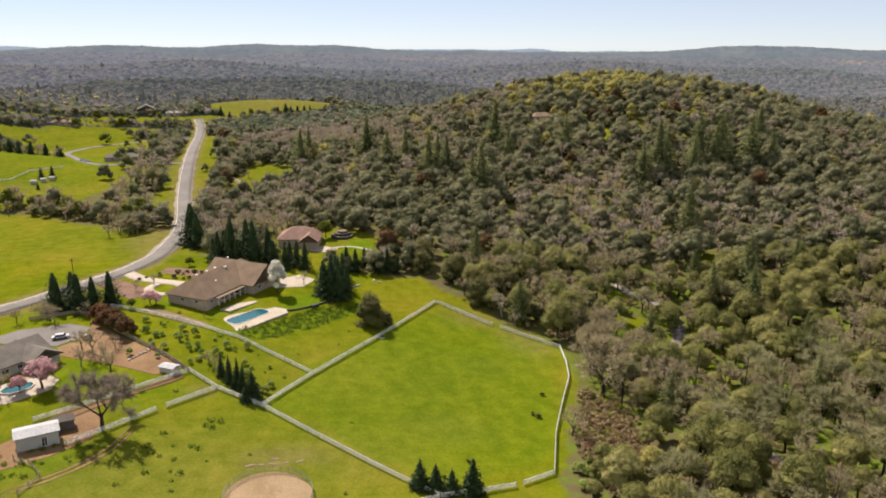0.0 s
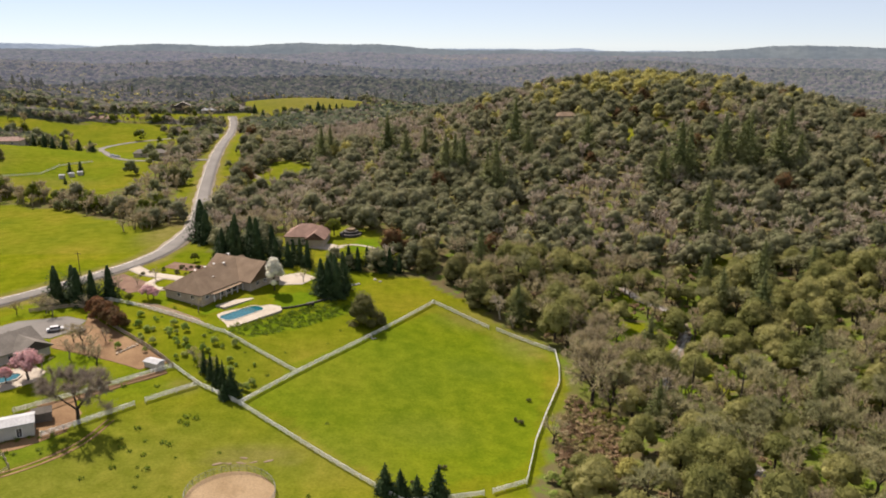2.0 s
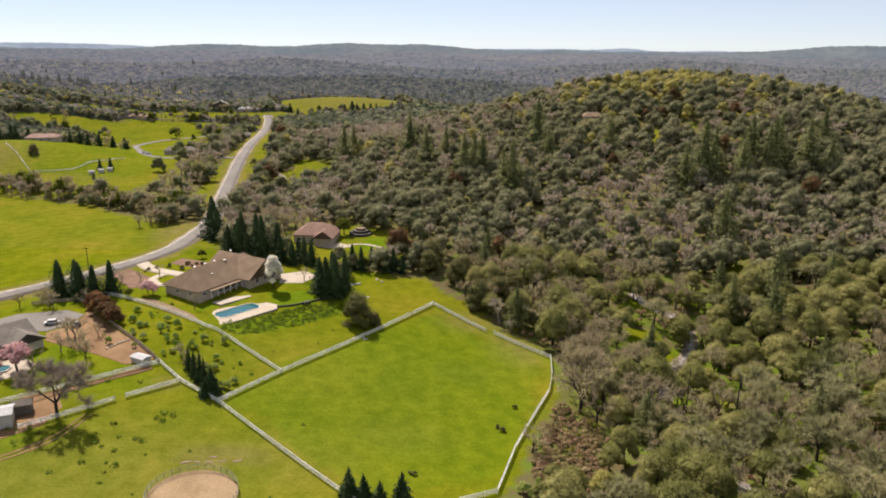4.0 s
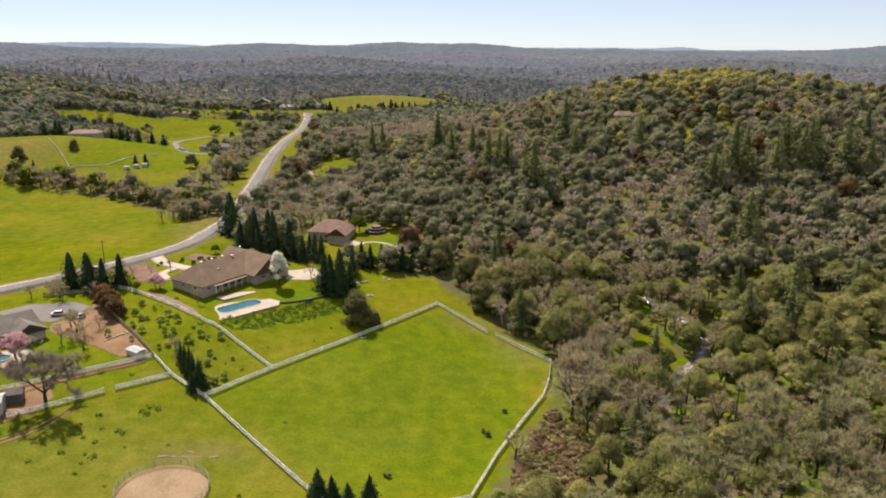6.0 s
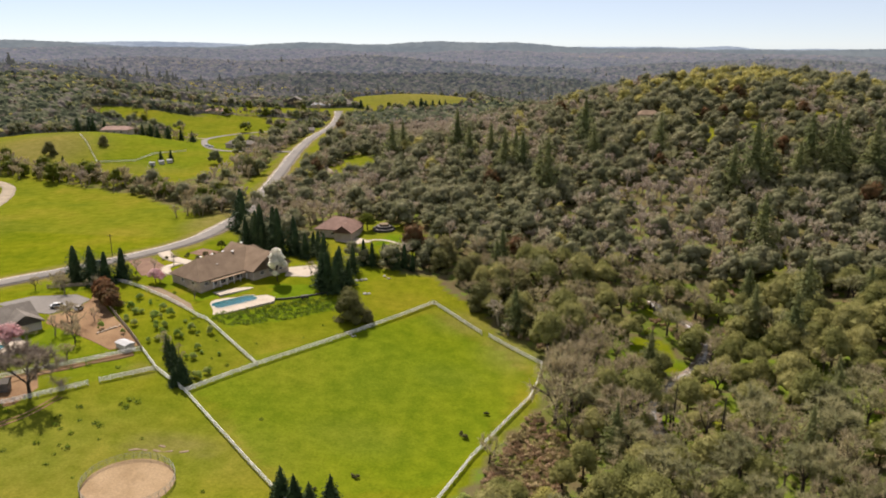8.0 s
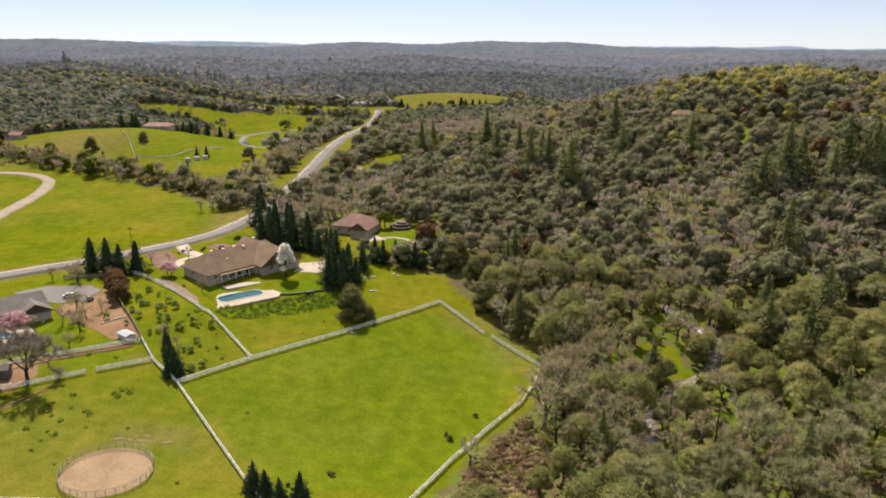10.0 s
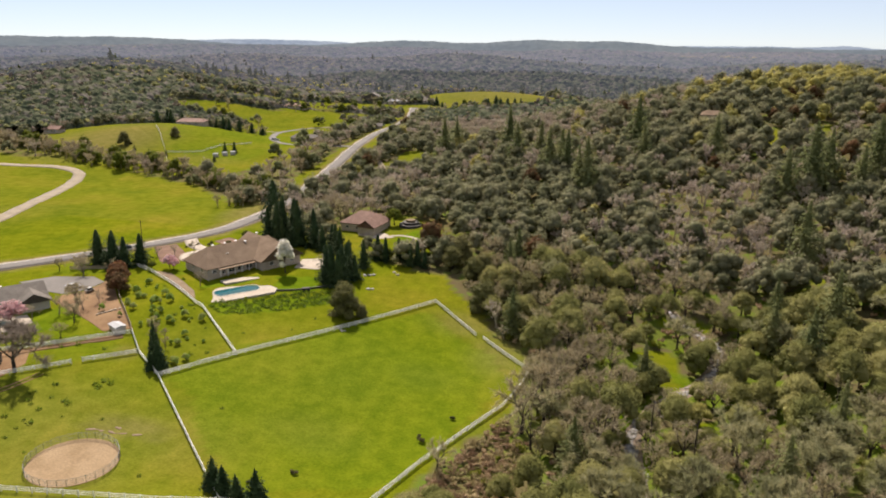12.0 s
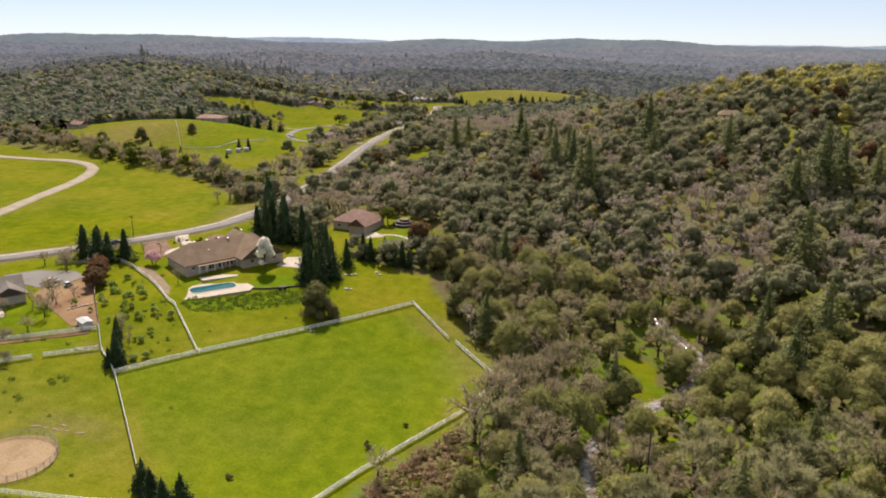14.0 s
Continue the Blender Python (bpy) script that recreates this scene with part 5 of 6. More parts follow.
tagged(ribbon("farm_track", [(-100.9, 466.4), (-107.7, 479.4), (-113.1, 493.1), (-118.3, 508.0)], 1.7, M_GRAVEL, 0.1, 3.0, wave=0.5), "pale gravel track beside the road", "path", kind="structure")
DECK_Z = gz(-66.5, 225.0) + 0.25
tagged(patch("pool_deck", [(-75.3, 218.2), (-70.2, 211.4), (-65.2, 213.8), (-58.5, 221.6), (-53.5, 227.2), (-54.3, 230.8), (-60.5, 234.2), (-66.6, 235.4), (-75.3, 222.0)], M_CONCRETE, thick=2.0, flat=DECK_Z), "cream concrete deck round the pool", "paving", kind="structure")
tagged(patch("patio", [(-75.7, 230.7), (-67.0, 239.5), (-64.2, 237.0), (-72.4, 228.4)], M_CONCRETE, thick=1.5, flat=gz(-69.9, 234.3) + 0.2), "cream concrete patio behind the house", "paving", kind="structure")


def pool(name, label, cx, cy, ang, length, width, z, cut):
    ob = new(name)
    ob.matrix_basis = pose(cx, cy, z, 0, 0, ang)
    a, b = length / 2, width / 2
    out = [(-a + cut, -b), (a - cut, -b), (a, -b + cut), (a, b - cut), (a - cut, b), (-a + cut, b), (-a, b - cut), (-a, -b + cut)]
    bm = bmesh.new()
    bm.faces.new([bm.verts.new((x, y, 0.03)) for x, y in out])
    bm_object("water", bm, M_POOL, ob)
    bm = bmesh.new()
    rings = [[bm.verts.new((x * k, y * k2, zz)) for x, y in out] for k, k2, zz in ((1.0, 1.0, -0.2), (1.0, 1.0, 0.12), (1 + 0.35 / a, 1 + 0.35 / b, 0.12), (1 + 0.35 / a, 1 + 0.35 / b, -0.2))]
    for p, q in zip(rings, rings[1:]):
        for i in range(8):
            bm.faces.new((p[i], p[(i + 1) % 8], q[(i + 1) % 8], q[i]))
    bm_object("coping", bm, M_COPING, ob, "pale stone coping")
    return tagged(ob, label, "swimming pool")


pool("swimming_pool", "turquoise swimming pool with clipped corners in a concrete deck", -66.0, 225.0, 49, 14.6, 5.9, DECK_Z, 1.3)
tagged(patch("pool_deck", [(-128, 172), (-118, 172), (-110, 179), (-109.8, 184.8), (-116, 189), (-126, 180)], M_CONCRETE, 0.12), "tan patio round a small garden pool", "paving", kind="structure")
pool("garden_pool", "small pale pool on the patio of the grey-roofed house", -118.5, 180.2, 40, 7.5, 4.6, gz(-118.5, 180.2) + 0.3, 1.6)
tagged(ribbon("creek_bank", CREEK, 3.2, M_BANK, -0.42, 2.0, wave=1.0), "brown gravelly bank of the creek", "creek", kind="structure")
tagged(ribbon("creek", CREEK, 1.15, M_CREEK, -0.36, 1.5, wave=0.8), "shallow rocky creek with foam and painted sun glints", "creek", kind="structure")


def boulder(r, s):
    v, f = ICO2
    k = 1 + 0.22 * np.sin(v[:, 0] * 3 + r.uniform(0, 6)) * np.sin(v[:, 1] * 4 + r.uniform(0, 6)) + r.uniform(-0.08, 0.08, len(v))
    return v * k[:, None] * np.array([1.0, r.uniform(0.6, 0.9), 0.55]) * s, f


r = R_(500)
ROCKS = [boulder(r, 1.0) for _ in range(5)]
rock_mesh = {}
for k in range(260):
    c = curve_points(CREEK, 1.0)
    q = c[r.integers(20, len(c))]
    px, py = q + r.normal(0, 1.5, 2)
    n = k % 5
    if n not in rock_mesh:
        ob = mesh_object("rock", *ROCKS[n], M_STONE)
        rock_mesh[n] = ob.data
    else:
        ob = new("rock", rock_mesh[n])
    s = r.uniform(0.14, 0.5)
    ob.matrix_basis = pose(px, py, gz(px, py) - 0.35, 0, 0, 71 * k) @ Matrix.Scale(s, 4)
    tagged(ob, "pale grey rock in the creek bed", "rock", "creek rocks")
# the first three stones stand in for a pale slab in the paddock
for px, py, s in ((-23.4, 211.6, 0.5), (-22.7, 212.2, 0.4), (-23.9, 212.3, 0.4), (-27.0, 243.6, 0.8), (-25.7, 244.2, 0.6), (-32.6, 254.9, 0.9), (-31.1, 255.9, 0.7), (-29.9, 256.9, 0.8), (-24.1, 262.5, 0.8), (-22.1, 260.6, 0.7)):
    ob = new("rock", rock_mesh[int(px * 7) % 5])
    ob.matrix_basis = pose(px, py, gz(px, py) + 0.1, 0, 0, px * 40) @ Matrix.Scale(s, 4)
    tagged(ob, "pale stone lying in the grass", "rock", "meadow rocks")


# ---- buildings ----
def cuboid(bm, x0, x1, y0, y1, z0, z1):
    bmesh.ops.create_cube(bm, size=1.0, matrix=Matrix.Translation(((x0 + x1) / 2, (y0 + y1) / 2, (z0 + z1) / 2)) @ Matrix.Diagonal((x1 - x0, y1 - y0, z1 - z0, 1)))


def roof_mesh(L, W, h, rise, hip, over, along="x"):
    """A hipped or gabled roof with eaves and a thickness, over a plan from (0, 0) to (L, W)."""
    bm = bmesh.new()
    if along == "y":
        L, W = W, L
    top, low = [], []
    for dz, store in ((0.0, top), (-0.22, low)):
        e = [(-over, -over, h), (L + over, -over, h), (L + over, W + over, h), (-over, W + over, h), (hip - (over if hip == 0 else 0), W / 2, h + rise), (L - hip + (over if hip == 0 else 0), W / 2, h + rise)]
        for x, y, z in e:
            if along == "y":
                x, y = W - y, x
            store.append(bm.verts.new((x, y, z + dz)))
    for a in ((0, 1, 5, 4), (2, 3, 4, 5)):
        bm.faces.new([top[i] for i in a])
        bm.faces.new([low[i] for i in reversed(a)])
    for a in ((1, 2, 5), (3, 0, 4)):
        bm.faces.new([top[i] for i in a])
        bm.faces.new([low[i] for i in reversed(a)])
    for i in range(4):
        j = (i + 1) % 4
        bm.faces.new((top[i], low[i], low[j], top[j]))
    bmesh.ops.recalc_face_normals(bm, faces=bm.faces)
    return bm


def window_at(parent, x, y, z, w, h, turn, name="window"):
    """A framed pane set against a wall; turn 0 faces -y."""
    ob = new(name)
    ob.parent = parent
    ob.matrix_basis = pose(x, y, z, 0, 0, turn)
    bm = bmesh.new()
    for x0, x1, z0, z1 in ((-w / 2, w / 2, 0, 0.1), (-w / 2, w / 2, h - 0.1, h), (-w / 2, -w / 2 + 0.1, 0.1, h - 0.1), (w / 2 - 0.1, w / 2, 0.1, h - 0.1), (-0.04, 0.04, 0.1, h - 0.1)):
        cuboid(bm, x0, x1, -0.06, 0.1, z0, z1)
    me = bpy.data.meshes.new("frame")
    bm.to_mesh(me)
    bm.free()
    me.materials.append(M_WHITETRIM)
    f = new("frame", me)
    f.parent = ob
    p = new("pane", box_mesh("pane", w - 0.16, 0.08, h - 0.16, M_GLASS))
    p.parent = ob
    p.matrix_basis = Matrix.Translation((0, 0.02, 0.08))
    return ob


def building(name, label, corner, ang, L, W, h, rise, hip, wall, roof, category="house", over=0.6, wins=(), wing=None, chimney=None, vents=(), z=None, gable_along="x"):
    """A building whose plan runs from its corner along ang; parts: walls, roofs, windows, chimney, vents."""
    ob = new(name)
    c, s = math.cos(radians(ang)), math.sin(radians(ang))
    cx, cy = corner[0] + c * L / 2 - s * W / 2, corner[1] + s * L / 2 + c * W / 2
    ob.matrix_basis = pose(*corner, gz(cx, cy) + 0.05 if z is None else z, 0, 0, ang)

    def walls(x0, x1, y0, y1, hh, peak=0.0, axis="x"):
        for k, (a0, a1, b0, b1) in enumerate(((x0, x1, y0, y0 + 0.25), (x0, x1, y1 - 0.25, y1), (x0, x0 + 0.25, y0 + 0.25, y1 - 0.25), (x1 - 0.25, x1, y0 + 0.25, y1 - 0.25))):
            bm = bmesh.new()
            cuboid(bm, a0, a1, b0, b1, -1.5, hh)
            if peak and ((axis == "x") == (k > 1)):
                tri = []
                for d in (0, 1):
                    if k > 1:
                        tri.append([bm.verts.new((a0 if d == 0 else a1, yy, zz)) for yy, zz in ((b0, hh), (b1, hh), ((b0 + b1) / 2, hh + peak))])
                    else:
                        tri.append([bm.verts.new((xx, b0 if d == 0 else b1, zz)) for xx, zz in ((a0, hh), (a1, hh), ((a0 + a1) / 2, hh + peak))])
                bm.faces.new(tri[0])
                bm.faces.new(tri[1])
                for i in range(3):
                    bm.faces.new((tri[0][i], tri[0][(i + 1) % 3], tri[1][(i + 1) % 3], tri[1][i]))
                bmesh.ops.recalc_face_normals(bm, faces=bm.faces)
            bm_object("wall", bm, wall, ob)
    walls(0, L, 0, W, h - 0.2, rise * 0.93 if hip == 0 else 0, gable_along)
    bm_object("roof", roof_mesh(L, W, h, rise, hip, over, gable_along), roof, ob)
    if wing:
        x0, x1, y0, y1, hh, rr = wing
        walls(x0, x1, y0, y1, hh - 0.2, rr * 0.93, "y")
        bm = roof_mesh(x1 - x0, y1 - y0, hh, rr, 0, over, "y")
        bmesh.ops.translate(bm, verts=bm.verts, vec=(x0, y0, 0))
        bm_object("roof", bm, roof, ob)
    for x, side, w, hgt, sill in wins:
        if side == "s":
            window_at(ob, x, 0, sill, w, hgt, 0)
        elif side == "e":
            window_at(ob, L, x, sill, w, hgt, 90)
        elif side == "w":
            window_at(ob, 0, x, sill, w, hgt, -90)
        else:
            window_at(ob, x, wing[2], sill, w, hgt, 0)
    if chimney:
        bm = bmesh.new()
        cuboid(bm, chimney[0], chimney[0] + 1.0, chimney[1], chimney[1] + 0.8, 0, h + rise + 0.7)
        cuboid(bm, chimney[0] - 0.1, chimney[0] + 1.1, chimney[1] - 0.1, chimney[1] + 0.9, h + rise + 0.7, h + rise + 0.9)
        bm_object("chimney", bm, wall, ob)
    for x, y, zz in vents:
        bm = bmesh.new()
        bmesh.ops.create_cone(bm, cap_ends=True, segments=8, radius1=0.32, radius2=0.22, depth=0.9, matrix=Matrix.Translation((x, y, zz)))
        cuboid(bm, x - 0.4, x + 0.4, y - 0.4, y + 0.4, zz + 0.45, zz + 0.55)
        bm_object("roof_vent", bm, M_WHITETRIM, ob, "pale metal roof vent")
    return tagged(ob, label, category)


building("ranch_house", "long tan-roofed stucco ranch house beside a pool", (-79.8, 230.0), 60, 33.6, 16.0, 2.9, 5.4, 4.6, M_STUCCO, M_ROOFTAN, over=0.8,
         wins=((2.5, "s", 1.6, 1.3, 0.9), (6.0, "s", 1.4, 2.0, 0.1), (9.0, "s", 2.4, 2.1, 0.1), (12.5, "s", 2.4, 2.1, 0.1), (15.8, "s", 2.4, 2.1, 0.1), (4.0, "w", 1.5, 1.3, 0.9), (10.0, "w", 1.5, 1.3, 0.9),
               (22.0, "g", 1.6, 1.5, 0.8), (26.0, "g", 1.8, 1.6, 0.8), (30.5, "g", 1.6, 1.5, 0.8)), wing=(18.2, 34.1, -4.8, 16.5, 2.9, 5.6),
         vents=((7.5, 9.6, 7.6), (12, 9.4, 7.6), (16.5, 9.5, 7.6), (19, 7.2, 7.6), (26.6, 12, 8.4), (10, 4.2, 5.4)))
# shaded porch along the garden side of that house
porch = new("porch")
porch.matrix_basis = pose(-79.8, 230.0, gz(-78.4, 242.9) + 0.05, 0, 0, 60)
bm = bmesh.new()
cuboid(bm, 3.4, 17.6, -2.4, -0.85, 2.45, 2.65)
bm_object("porch_roof", bm, M_ROOFTAN, porch)
for k in range(6):
    part_of(porch, "post", box_mesh("post", 0.22, 0.22, 2.45, M_WHITETRIM), Matrix.Translation((3.6 + 2.75 * k, -2.2, 0)))
tagged(porch, "low shaded porch with pale posts along the house", "porch")

building("ranch_house", "grey-roofed ranch house beside an earth yard", (-138.5, 168.0), 53, 37.0, 13.0, 3.0, 3.4, 0, M_STUCCOGREY, M_ROOFGREY, over=0.8,
         wins=((20.0, "s", 2.2, 2.0, 0.1), (24.0, "s", 2.2, 2.0, 0.1), (28.0, "s", 1.4, 1.3, 0.9), (33.0, "s", 1.4, 1.3, 0.9), (6.5, "e", 1.6, 1.3, 0.9)), wing=(29.0, 37.2, -3.5, 9.0, 3.0, 2.6), vents=((20, 8.5, 5.6), (26, 8.8, 5.5)))
building("house", "red clay-tiled hipped house among garden trees", (-64.0, 308.5), -6, 17.0, 14.0, 3.4, 4.2, 6.0, M_STUCCO, M_ROOFRED,
         wins=((3, "s", 1.6, 1.4, 0.9), (8, "s", 1.6, 1.4, 0.9), (13, "s", 2.2, 2.0, 0.2), (4, "e", 1.6, 1.4, 0.9), (9, "e", 1.6, 1.4, 0.9)), wing=(10, 17.5, -3.5, 10, 3.2, 3.0))
building("shed", "white metal-roofed storage shed on bare earth", (-106.4, 149.6), 24, 8.6, 5.2, 3.3, 0.7, 0, M_STUCCOGREY, M_METALROOF, "shed", 0.35, wins=((5.6, "s", 1.2, 2.3, 0.1),))
building("shed", "small grey garden shed beside a white-roofed one", (-101.2, 158.0), 24, 4.0, 3.2, 2.3, 0.9, 0, M_ROOFGREY, M_ROOFGREY, "shed", 0.25)
building("shelter", "small white-roofed animal shelter by the fence", (-84.6, 186.3), -28, 4.6, 2.8, 1.5, 0.4, 0, M_STUCCOGREY, M_METALROOF, "shed", 0.25)
building("hill_house", "tan-roofed house in a clearing on the wooded hill", (92.0, 490.0), 8, 14, 9, 3.0, 2.4, 3.5, M_STUCCO, M_ROOFTAN, wins=((3, "s", 1.8, 1.5, 0.8), (8, "s", 2.2, 2.0, 0.2), (11.5, "s", 1.6, 1.5, 0.8)))
building("barn", "large pale-roofed barn at the end of the road", (-272, 872), 12, 24, 16, 5.0, 6.5, 0, M_WOODFENCE, M_ROOFGREY, "barn", 1.2, wins=((12, "s", 4, 3.6, 0),), gable_along="y")
for cx, cy, an, L, W, rf, lab in ((-238, 868, 5, 22, 9, M_METALROOF, "long white-roofed farm shed"), (-214, 884, -4, 20, 10, M_ROOFGREY, "low grey-roofed farm building"), (-196, 872, 10, 14, 9, M_ROOFGREY, "low grey-roofed farm building"),
                                  (-209.7, 554.2, 6, 22, 9, M_ROOFGREY, "long low ranch building on the pasture's edge"), (-186, 660, 20, 14, 8, M_ROOFGREY, "small dark-roofed house beside the road"), (-104.2, 717.4, 6, 26, 12, M_ROOFGREY, "wide low house among bare trees"),
                                  (-316, 560, 10, 22, 13, M_ROOFRED, "red-brown roofed house above the pasture"), (-397, 587, -6, 19, 9, M_ROOFGREY, "grey-roofed house above the pasture"), (-394.6, 500.6, 5, 13, 8, M_ROOFRED, "small red-roofed house at the wood's edge"),
                                  (-330, 782, 0, 24, 9, M_ROOFRED, "low brown-roofed stable between fields"), (-510, 636, 4, 26, 8, M_ROOFGREY, "long low building in the far wood"), (-300, 880, 0, 14, 9, M_METALROOF, "white-roofed shed among distant farm trees"),
                                  (20.3, 669.1, 15, 14, 9, M_METALROOF, "pale-roofed building among far trees"), (-340, 866, 8, 12, 8, M_ROOFGREY, "far small grey-roofed house")):
    building("farm_building", lab, (cx, cy), an, L, W, 3.2, 2.4, 0 if W < 9 else 3.0, M_STUCCO, rf, "building", 0.6, wins=((L * 0.25, "s", 1.8, 1.5, 0.8), (L * 0.5, "s", 1.8, 1.5, 0.8), (L * 0.75, "s", 1.8, 1.5, 0.8)))


# ---- vehicles and small things ----
def car(name, label, x, y, ang, paint, length=4.7, width=1.85, cab=(0.22, 0.72)):
    ob = new(name)
    ob.matrix_basis = pose(x, y, gz(x, y) + 0.12, 0, 0, ang)
    bm = bmesh.new()
    cuboid(bm, -length / 2, length / 2, -width / 2, width / 2, 0.3, 0.92)
    bmesh.ops.bevel(bm, geom=bm.edges[:], offset=0.14, segments=2, affect="EDGES")
    bm_object("body", bm, paint, ob)
    bm = bmesh.new()
    a, b = -length / 2 + cab[0] * length, -length / 2 + cab[1] * length
    lo = [bm.verts.new((px, py, 0.88)) for px, py in ((a - 0.25, -0.8), (b + 0.45, -0.8), (b + 0.45, 0.8), (a - 0.25, 0.8))]
    hi = [bm.verts.new((px, py, 1.42)) for px, py in ((a + 0.1, -0.66), (b - 0.1, -0.66), (b - 0.1, 0.66), (a + 0.1, 0.66))]
    for i in range(4):
        j = (i + 1) % 4
        bm.faces.new((lo[i], lo[j], hi[j], hi[i]))
    bm_object("windscreen", bm, M_GLASS, ob)
    bm = bmesh.new()
    cuboid(bm, a + 0.05, b - 0.05, -0.68, 0.68, 1.41, 1.49)
    bm_object("car_roof", bm, paint, ob)
    for px in (-length * 0.31, length * 0.31):
        for py in (-width / 2 + 0.1, width / 2 - 0.1):
            bm = bmesh.new()
            bmesh.ops.create_cone(bm, cap_ends=True, segments=12, radius1=0.34, radius2=0.34, depth=0.24, matrix=Matrix.Translation((px, py, 0.34)) @ Matrix.Rotation(math.pi / 2, 4, "X"))
            bm_object("wheel", bm, M_TYRE, ob)
    return tagged(ob, label, "car")


car("car", "white car parked on the grey driveway", -118.8, 211.5, 20, M_CARWHITE)
car("car", "small pale utility vehicle by the yard fence", -110.5, 209.5, 70, M_CARWHITE, 2.6, 1.4)
car("car", "dark car on the country road", -133, 256.5, 57, M_CARDARK)
car("car", "white car parked on the ranch road", -226, 557, 60, M_CARWHITE)
car("car", "pale car parked on the ranch road", -221, 552, 40, M_CARWHITE)
for k, (px, py) in enumerate(((-229.6, 474.5), (-225.9, 480.4), (-222.5, 485.1))):
    building("stock_shelter", "small white animal shelter in the pasture", (px, py), 15, 3.2, 2.4, 2.1, 0.5, 0, M_STUCCOGREY, M_METALROOF, "shed", 0.2)
pole = new("utility_pole")
pole.matrix_basis = pose(-134, 268, gz(-134, 268))
mesh_object("pole", *tube((0, 0, -0.5), (0, 0, 9.0), 0.16, 0.11, 8), M_BARK, pole)
bm = bmesh.new()
cuboid(bm, -1.1, 1.1, -0.06, 0.06, 8.3, 8.45)
bm_object("crossarm", bm, M_BARK, pole)
tagged(pole, "wooden utility pole beside the road", "utility pole")
cart = new("garden_cart")
cart.matrix_basis = pose(-45.0, 233.0, gz(-45.0, 233.0), 0, 0, 35)
bm = bmesh.new()
cuboid(bm, -1.3, 1.3, -0.6, 0.6, 0.5, 1.2)
bmesh.ops.bevel(bm, geom=bm.edges[:], offset=0.08, segments=1, affect="EDGES")
bm_object("bed", bm, M_DARKTRIM, cart)
for px in (-0.8, 0.8):
    for py in (-0.65, 0.65):
        bm = bmesh.new()
        bmesh.ops.create_cone(bm, cap_ends=True, segments=12, radius1=0.4, radius2=0.4, depth=0.14, matrix=Matrix.Translation((px, py, 0.4)) @ Matrix.Rotation(math.pi / 2, 4, "X"))
        bm_object("wheel", bm, M_TYRE, cart)
tagged(cart, "dark garden cart at the lawn's edge", "cart")
# round timber terrace in the garden of the red-roofed house
terrace = new("garden_terrace")
TX, TY = -36.5, 321.5
terrace.matrix_basis = pose(TX, TY, gz(TX, TY))
for rad, top in ((5.2, 0.9), (3.6, 1.9), (2.2, 2.8)):
    bm = bmesh.new()
    bmesh.ops.create_cone(bm, cap_ends=True, segments=20, radius1=rad, radius2=rad * 0.97, depth=top + 0.6, matrix=Matrix.Translation((0, 0, (top - 0.6) / 2)))
    bmesh.ops.bevel(bm, geom=[e for e in bm.edges if all(v.co.z > top - 0.1 for v in e.verts)], offset=0.08, segments=1, affect="EDGES")
    bm_object("tier", bm, M_DARKTRIM if rad > 3 else M_CHIPS, terrace)
tagged(terrace, "round dark timber terrace with brown planting beds", "garden terrace")
# low dark retaining wall at the lawn's edge
wall_line = [(-54.1, 229.5), (-50.5, 230.8), (-45.9, 233.8), (-40.2, 238.9), (-37.2, 240.8)]
V, q = rail_mesh([tuple(p) for p in curve_points(wall_line, 1.5)], -0.3, 0.85, 0.3)
tagged(mesh_object("retaining_wall", V, q, M_DARKTRIM), "low dark timber wall along the lawn", "wall", kind="structure")

# debris rows in the earth yard
for k in range(9):
    bm = bmesh.new()
    cuboid(bm, -0.7, 0.7, -0.25, 0.25, 0, 0.3)
    bmesh.ops.bevel(bm, geom=bm.edges[:], offset=0.05, segments=1, affect="EDGES")
    ob = bm_object("timber", bm, M_WOODFENCE)
    px, py = -91 - 1.1 * (k % 5) + 0.3 * k, 197 - 0.9 * (k % 5) + 2.2 * (k // 5)
    ob.matrix_basis = pose(px, py, gz(px, py) + 0.06, 0, 0, 30 + 17 * k)
    tagged(ob, "weathered timber lying on bare earth", "timber", "timbers in the yard")

# ---- weeds ----
def weed(r, n=26, R=0.6):
    """A low tuft of upright and spreading leaves."""
    a, q = r.uniform(0, 2 * np.pi, n), R * np.sqrt(r.random(n))
    p = np.stack([np.cos(a) * q, np.sin(a) * q, 0.05 + 0.22 * r.random(n) * (1 - q / R * 0.6)], 1)
    return cards(r, p, np.stack([np.cos(a) * 0.3, np.sin(a) * 0.3, np.ones(n)], 1), 0.2, False)


WEEDS = [weed(R_(600 + k)) for k in range(4)]
r = R_(610)
x, y = scatter(-72, -28, 204, 240, 1.3, r, 0.5)
keep = inside([(-69.9, 210.7), (-52.6, 226.3), (-40.3, 235.1), (-30.3, 238.3), (-31.4, 230.7), (-44.5, 216.6), (-60, 206)], x, y) & (r.random(len(x)) < 0.75)
forest("weed_patch", "lush dark green weeds below the lawn wall", WEEDS, M_WEED, x[keep], y[keep], 0.8 + 0.9 * r.random(keep.sum()), 9)
x, y = scatter(-116, 10, 118, 236, 2.2, r, 0.5)
dens = 0.35 * np.exp(-(((x + 74) / 8) ** 2 + ((y - 141) / 6) ** 2)) + 0.12 * np.exp(-(((x + 70) / 12) ** 2 + ((y - 156) / 9) ** 2)) + 0.30 * inside([(-99.4, 189.1), (-83.3, 184.9), (-70, 178), (-82, 168), (-98, 172)], x, y) * 0.4
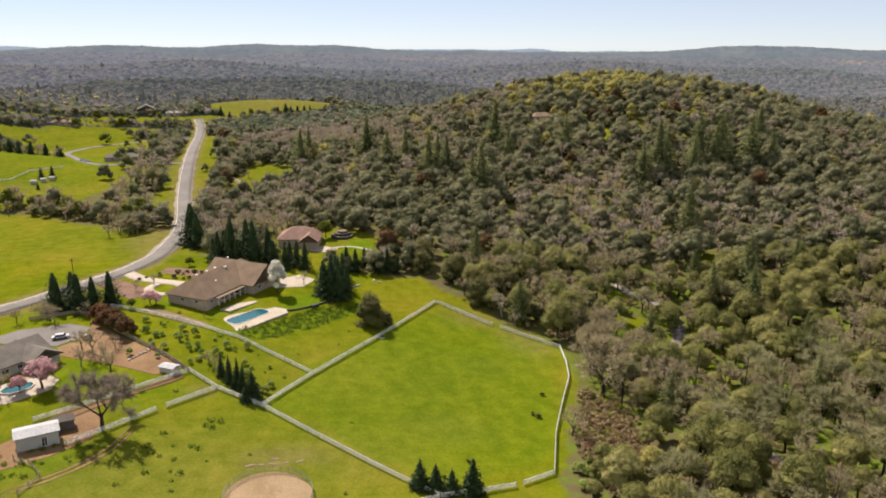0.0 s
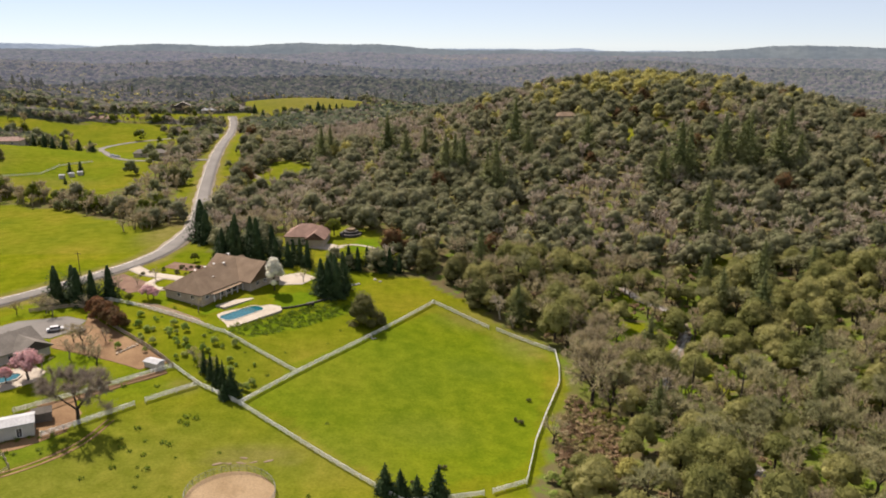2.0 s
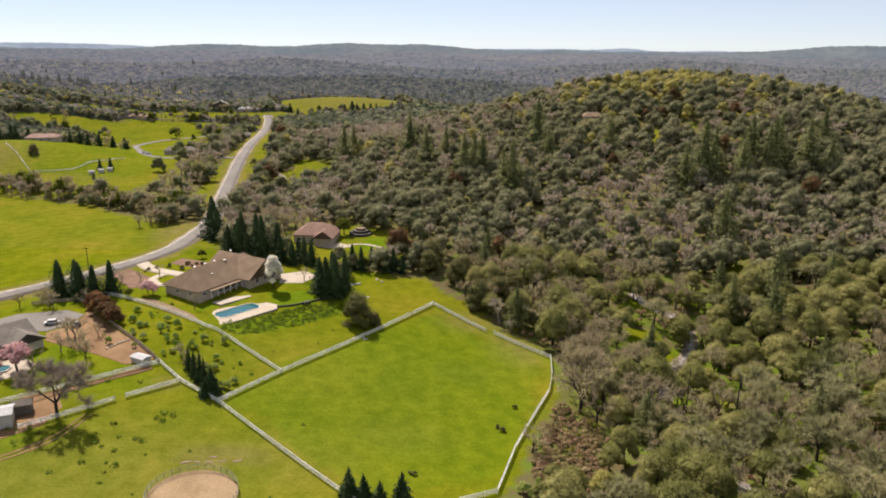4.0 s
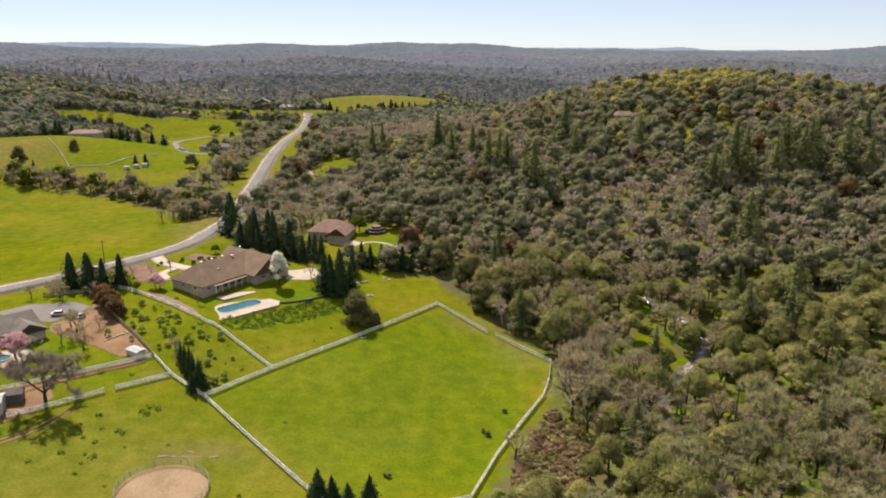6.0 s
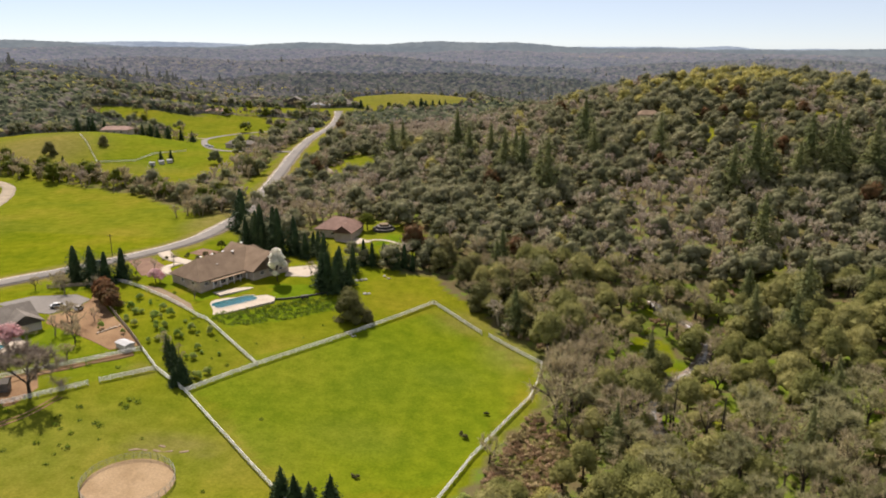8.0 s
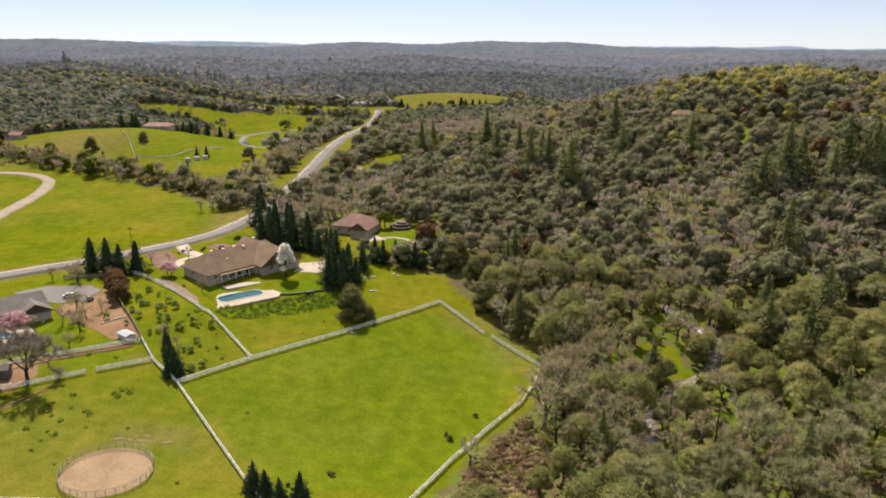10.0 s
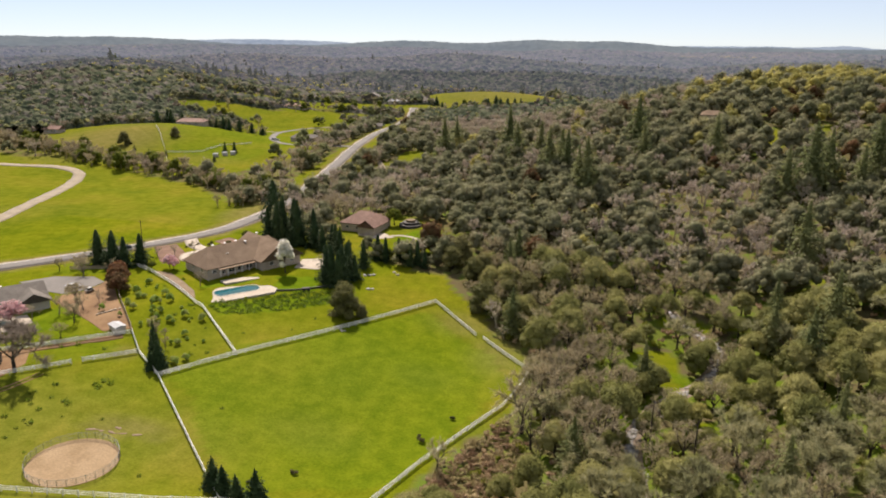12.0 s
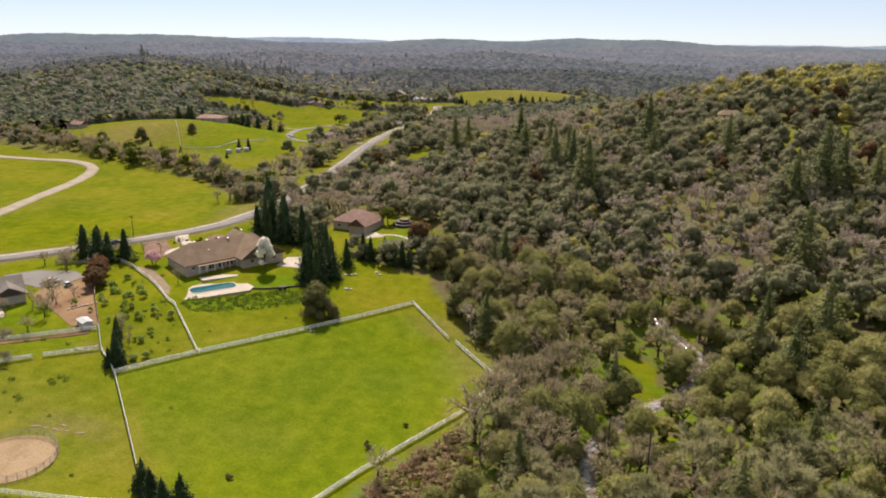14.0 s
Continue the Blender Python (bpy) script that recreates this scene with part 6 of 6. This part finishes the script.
dens = dens + 0.5 * inside([(-110, 150), (-94, 156), (-90.2, 148.3), (-100, 139), (-112, 140)], x, y) + 0.10 * inside([(-77.4, 186.9), (-104, 216), (-106.4, 228.6), (-69.6, 207.2), (-48.5, 187.2), (-56.3, 172.7)], x, y) + 0.006
keep = meadow(x, y) & (r.random(len(x)) < dens) & ~oval(*PEN, 11, 11, x, y)
keep &= ~(inside([(-44.6, 191.6), (-3.5, 237.6), (36.8, 206.3), (15.7, 143.4), (-12.7, 130.4), (-54.4, 168.9)], x, y) & (r.random(len(x)) < 0.9))
forest("meadow_weeds", "dark green weed tufts dotted over the meadow", WEEDS, M_WEED, x[keep], y[keep], 0.7 + 1.0 * r.random(keep.sum()), 10)
for px, py, s in ((-5.4, 143.2, 0.8), (-6.4, 143.7, 0.6), (15.6, 165.2, 1.0), (14.6, 166.8, 0.8), (19.8, 177.5, 0.8), (-12.8, 137.0, 0.6)):
    BUSH.put(px, py, s, label="small dark bush in the paddock")

# trees along the valley stream and between the farms
r = R_(700)
VALLEY = {"bare": [], "oak": [], "lime": []}
STREAM = [(-134, 340), (-142, 366), (-178, 393), (-232, 417), (-301, 437), (-376, 456), (-420, 470)]
c = curve_points(STREAM, 3.2)
for k, (px, py) in enumerate(c):
    for m in range(4):
        ax, ay = px + r.normal(0, 3.0), py + 4 + r.normal(0, 6.0)
        if near_line(SIDE_ROAD, ax, ay) < 5 or near_line(ROAD, ax, ay) < 8:
            continue
        if r.random() < 0.8:
            VALLEY["bare"].append((ax, ay, 0.5 + 0.55 * r.random()))
        elif r.random() < 0.5:
            VALLEY["oak"].append((ax, ay, 0.35 + 0.35 * r.random()))
        else:
            VALLEY["lime"].append((ax, ay, 0.6 + 0.4 * r.random()))
for k in range(46):
    s = r.random()
    ax, ay = -150 - 40 * s + r.normal(0, 9), 420 + 190 * s + r.normal(0, 10)
    if near_line(ROAD, ax, ay) > 8 and near_line(RANCH_ROAD, ax, ay) > 6:
        VALLEY["bare" if r.random() < 0.75 else "oak"].append((ax, ay, 0.6 + 0.45 * r.random()))
for k in range(16):
    VALLEY["oak" if k % 3 else "bare"].append((-135 + 62 * r.random(), 834 + 26 * r.random(), 0.6 + 0.5 * r.random()))
for k in range(14):
    ax, ay = -128 + 8 * r.random(), 400 + 11 * k + r.normal(0, 4)
    if near_line(ROAD, ax, ay) > 8:
        SMALLBARE.put(ax + 14, ay, 0.9 + 0.5 * r.random(), label="leafless young tree along the road")
for k in range(52):
    ax, ay = -410 + 270 * r.random(), 672 + 200 * r.random() ** 1.2
    if near_line(ROAD, ax, ay) > 9 and near_line(RANCH_ROAD, ax, ay) > 5 and near_line(RANCH_LANE, ax, ay) > 4:
        VALLEY[("bare", "oak", "lime", "bare")[k % 4]].append((ax, ay, 0.6 + 0.5 * r.random()))
for px, py, s in ((-343, 573, 1.1), (-337, 579, 1.2), (-331, 575, 1.15), (-350, 581, 1.1), (-326, 583, 1.0), (-284, 579, 1.0), (-276, 575, 0.9), (-270, 581, 1.0), (-262, 587, 0.9), (-255, 592, 0.85), (-249, 581, 0.7),
                  (-296, 588, 0.9), (-404, 600, 1.0), (-376, 598, 1.1)):
    CYPRESS.put(px, py, s * 1.2, tall=0.75, label="dark conifer round the hilltop house")
for k in range(14):
    VALLEY["bare" if k % 3 else "oak"].append((-292 + 52 * r.random(), 574 + 22 * r.random(), 0.55 + 0.35 * r.random()))
for px, py, s in ((-112, 848, 1.5), (-104, 853, 1.8), (-98, 848, 1.6), (-91, 854, 1.5), (-119, 853, 1.2), (-84, 860, 1.4), (-165, 846, 1.0), (-178, 868, 1.2)):
    CYPRESS.put(px, py, s, tall=0.72, label="dark conifer before the green knoll")
r = R_(720)
for k in range(70):
    s = r.random()
    ax, ay = -118 - 32 * s + r.normal(0, 5), 395 + 300 * s + r.normal(0, 8)
    ax += 14
    if near_line(ROAD, ax, ay) > 7.5:
        VALLEY["bare" if r.random() < 0.7 else "oak"].append((ax, ay, 0.45 + 0.4 * r.random()))
for px, py, q in ((-105.5, 198.2, 0.75), (-101.4, 192.1, 0.6), (-109.7, 202.5, 0.6), (-97.4, 187.1, 0.62), (-121, 176, 0.7), (-93.7, 177.6, 0.5)):
    BARE.put(px, py, q, label="leafless tree beside the earth yard")
for px, py, q in ((-131, 229, 0.62), (-127, 226, 0.55), (-137, 226, 0.5)):
    BARE.put(px, py, q, label="leafless tree on the grass beside the road")
for key, shapes, mat, lab in (("bare", MID_BARE, M_TWIG, "leafless grey-brown trees along stream, road and fields"), ("oak", MID_OAK, M_OAKPALED, "grey-green trees along stream, road and fields"),
                              ("lime", MID_OAK, M_LIME, "trees in fresh yellow-green leaf along the stream")):
    q = np.array(VALLEY[key])
    forest("valley_trees", lab, shapes, mat, q[:, 0], q[:, 1], q[:, 2] * 1.3, 21, key != "bare")
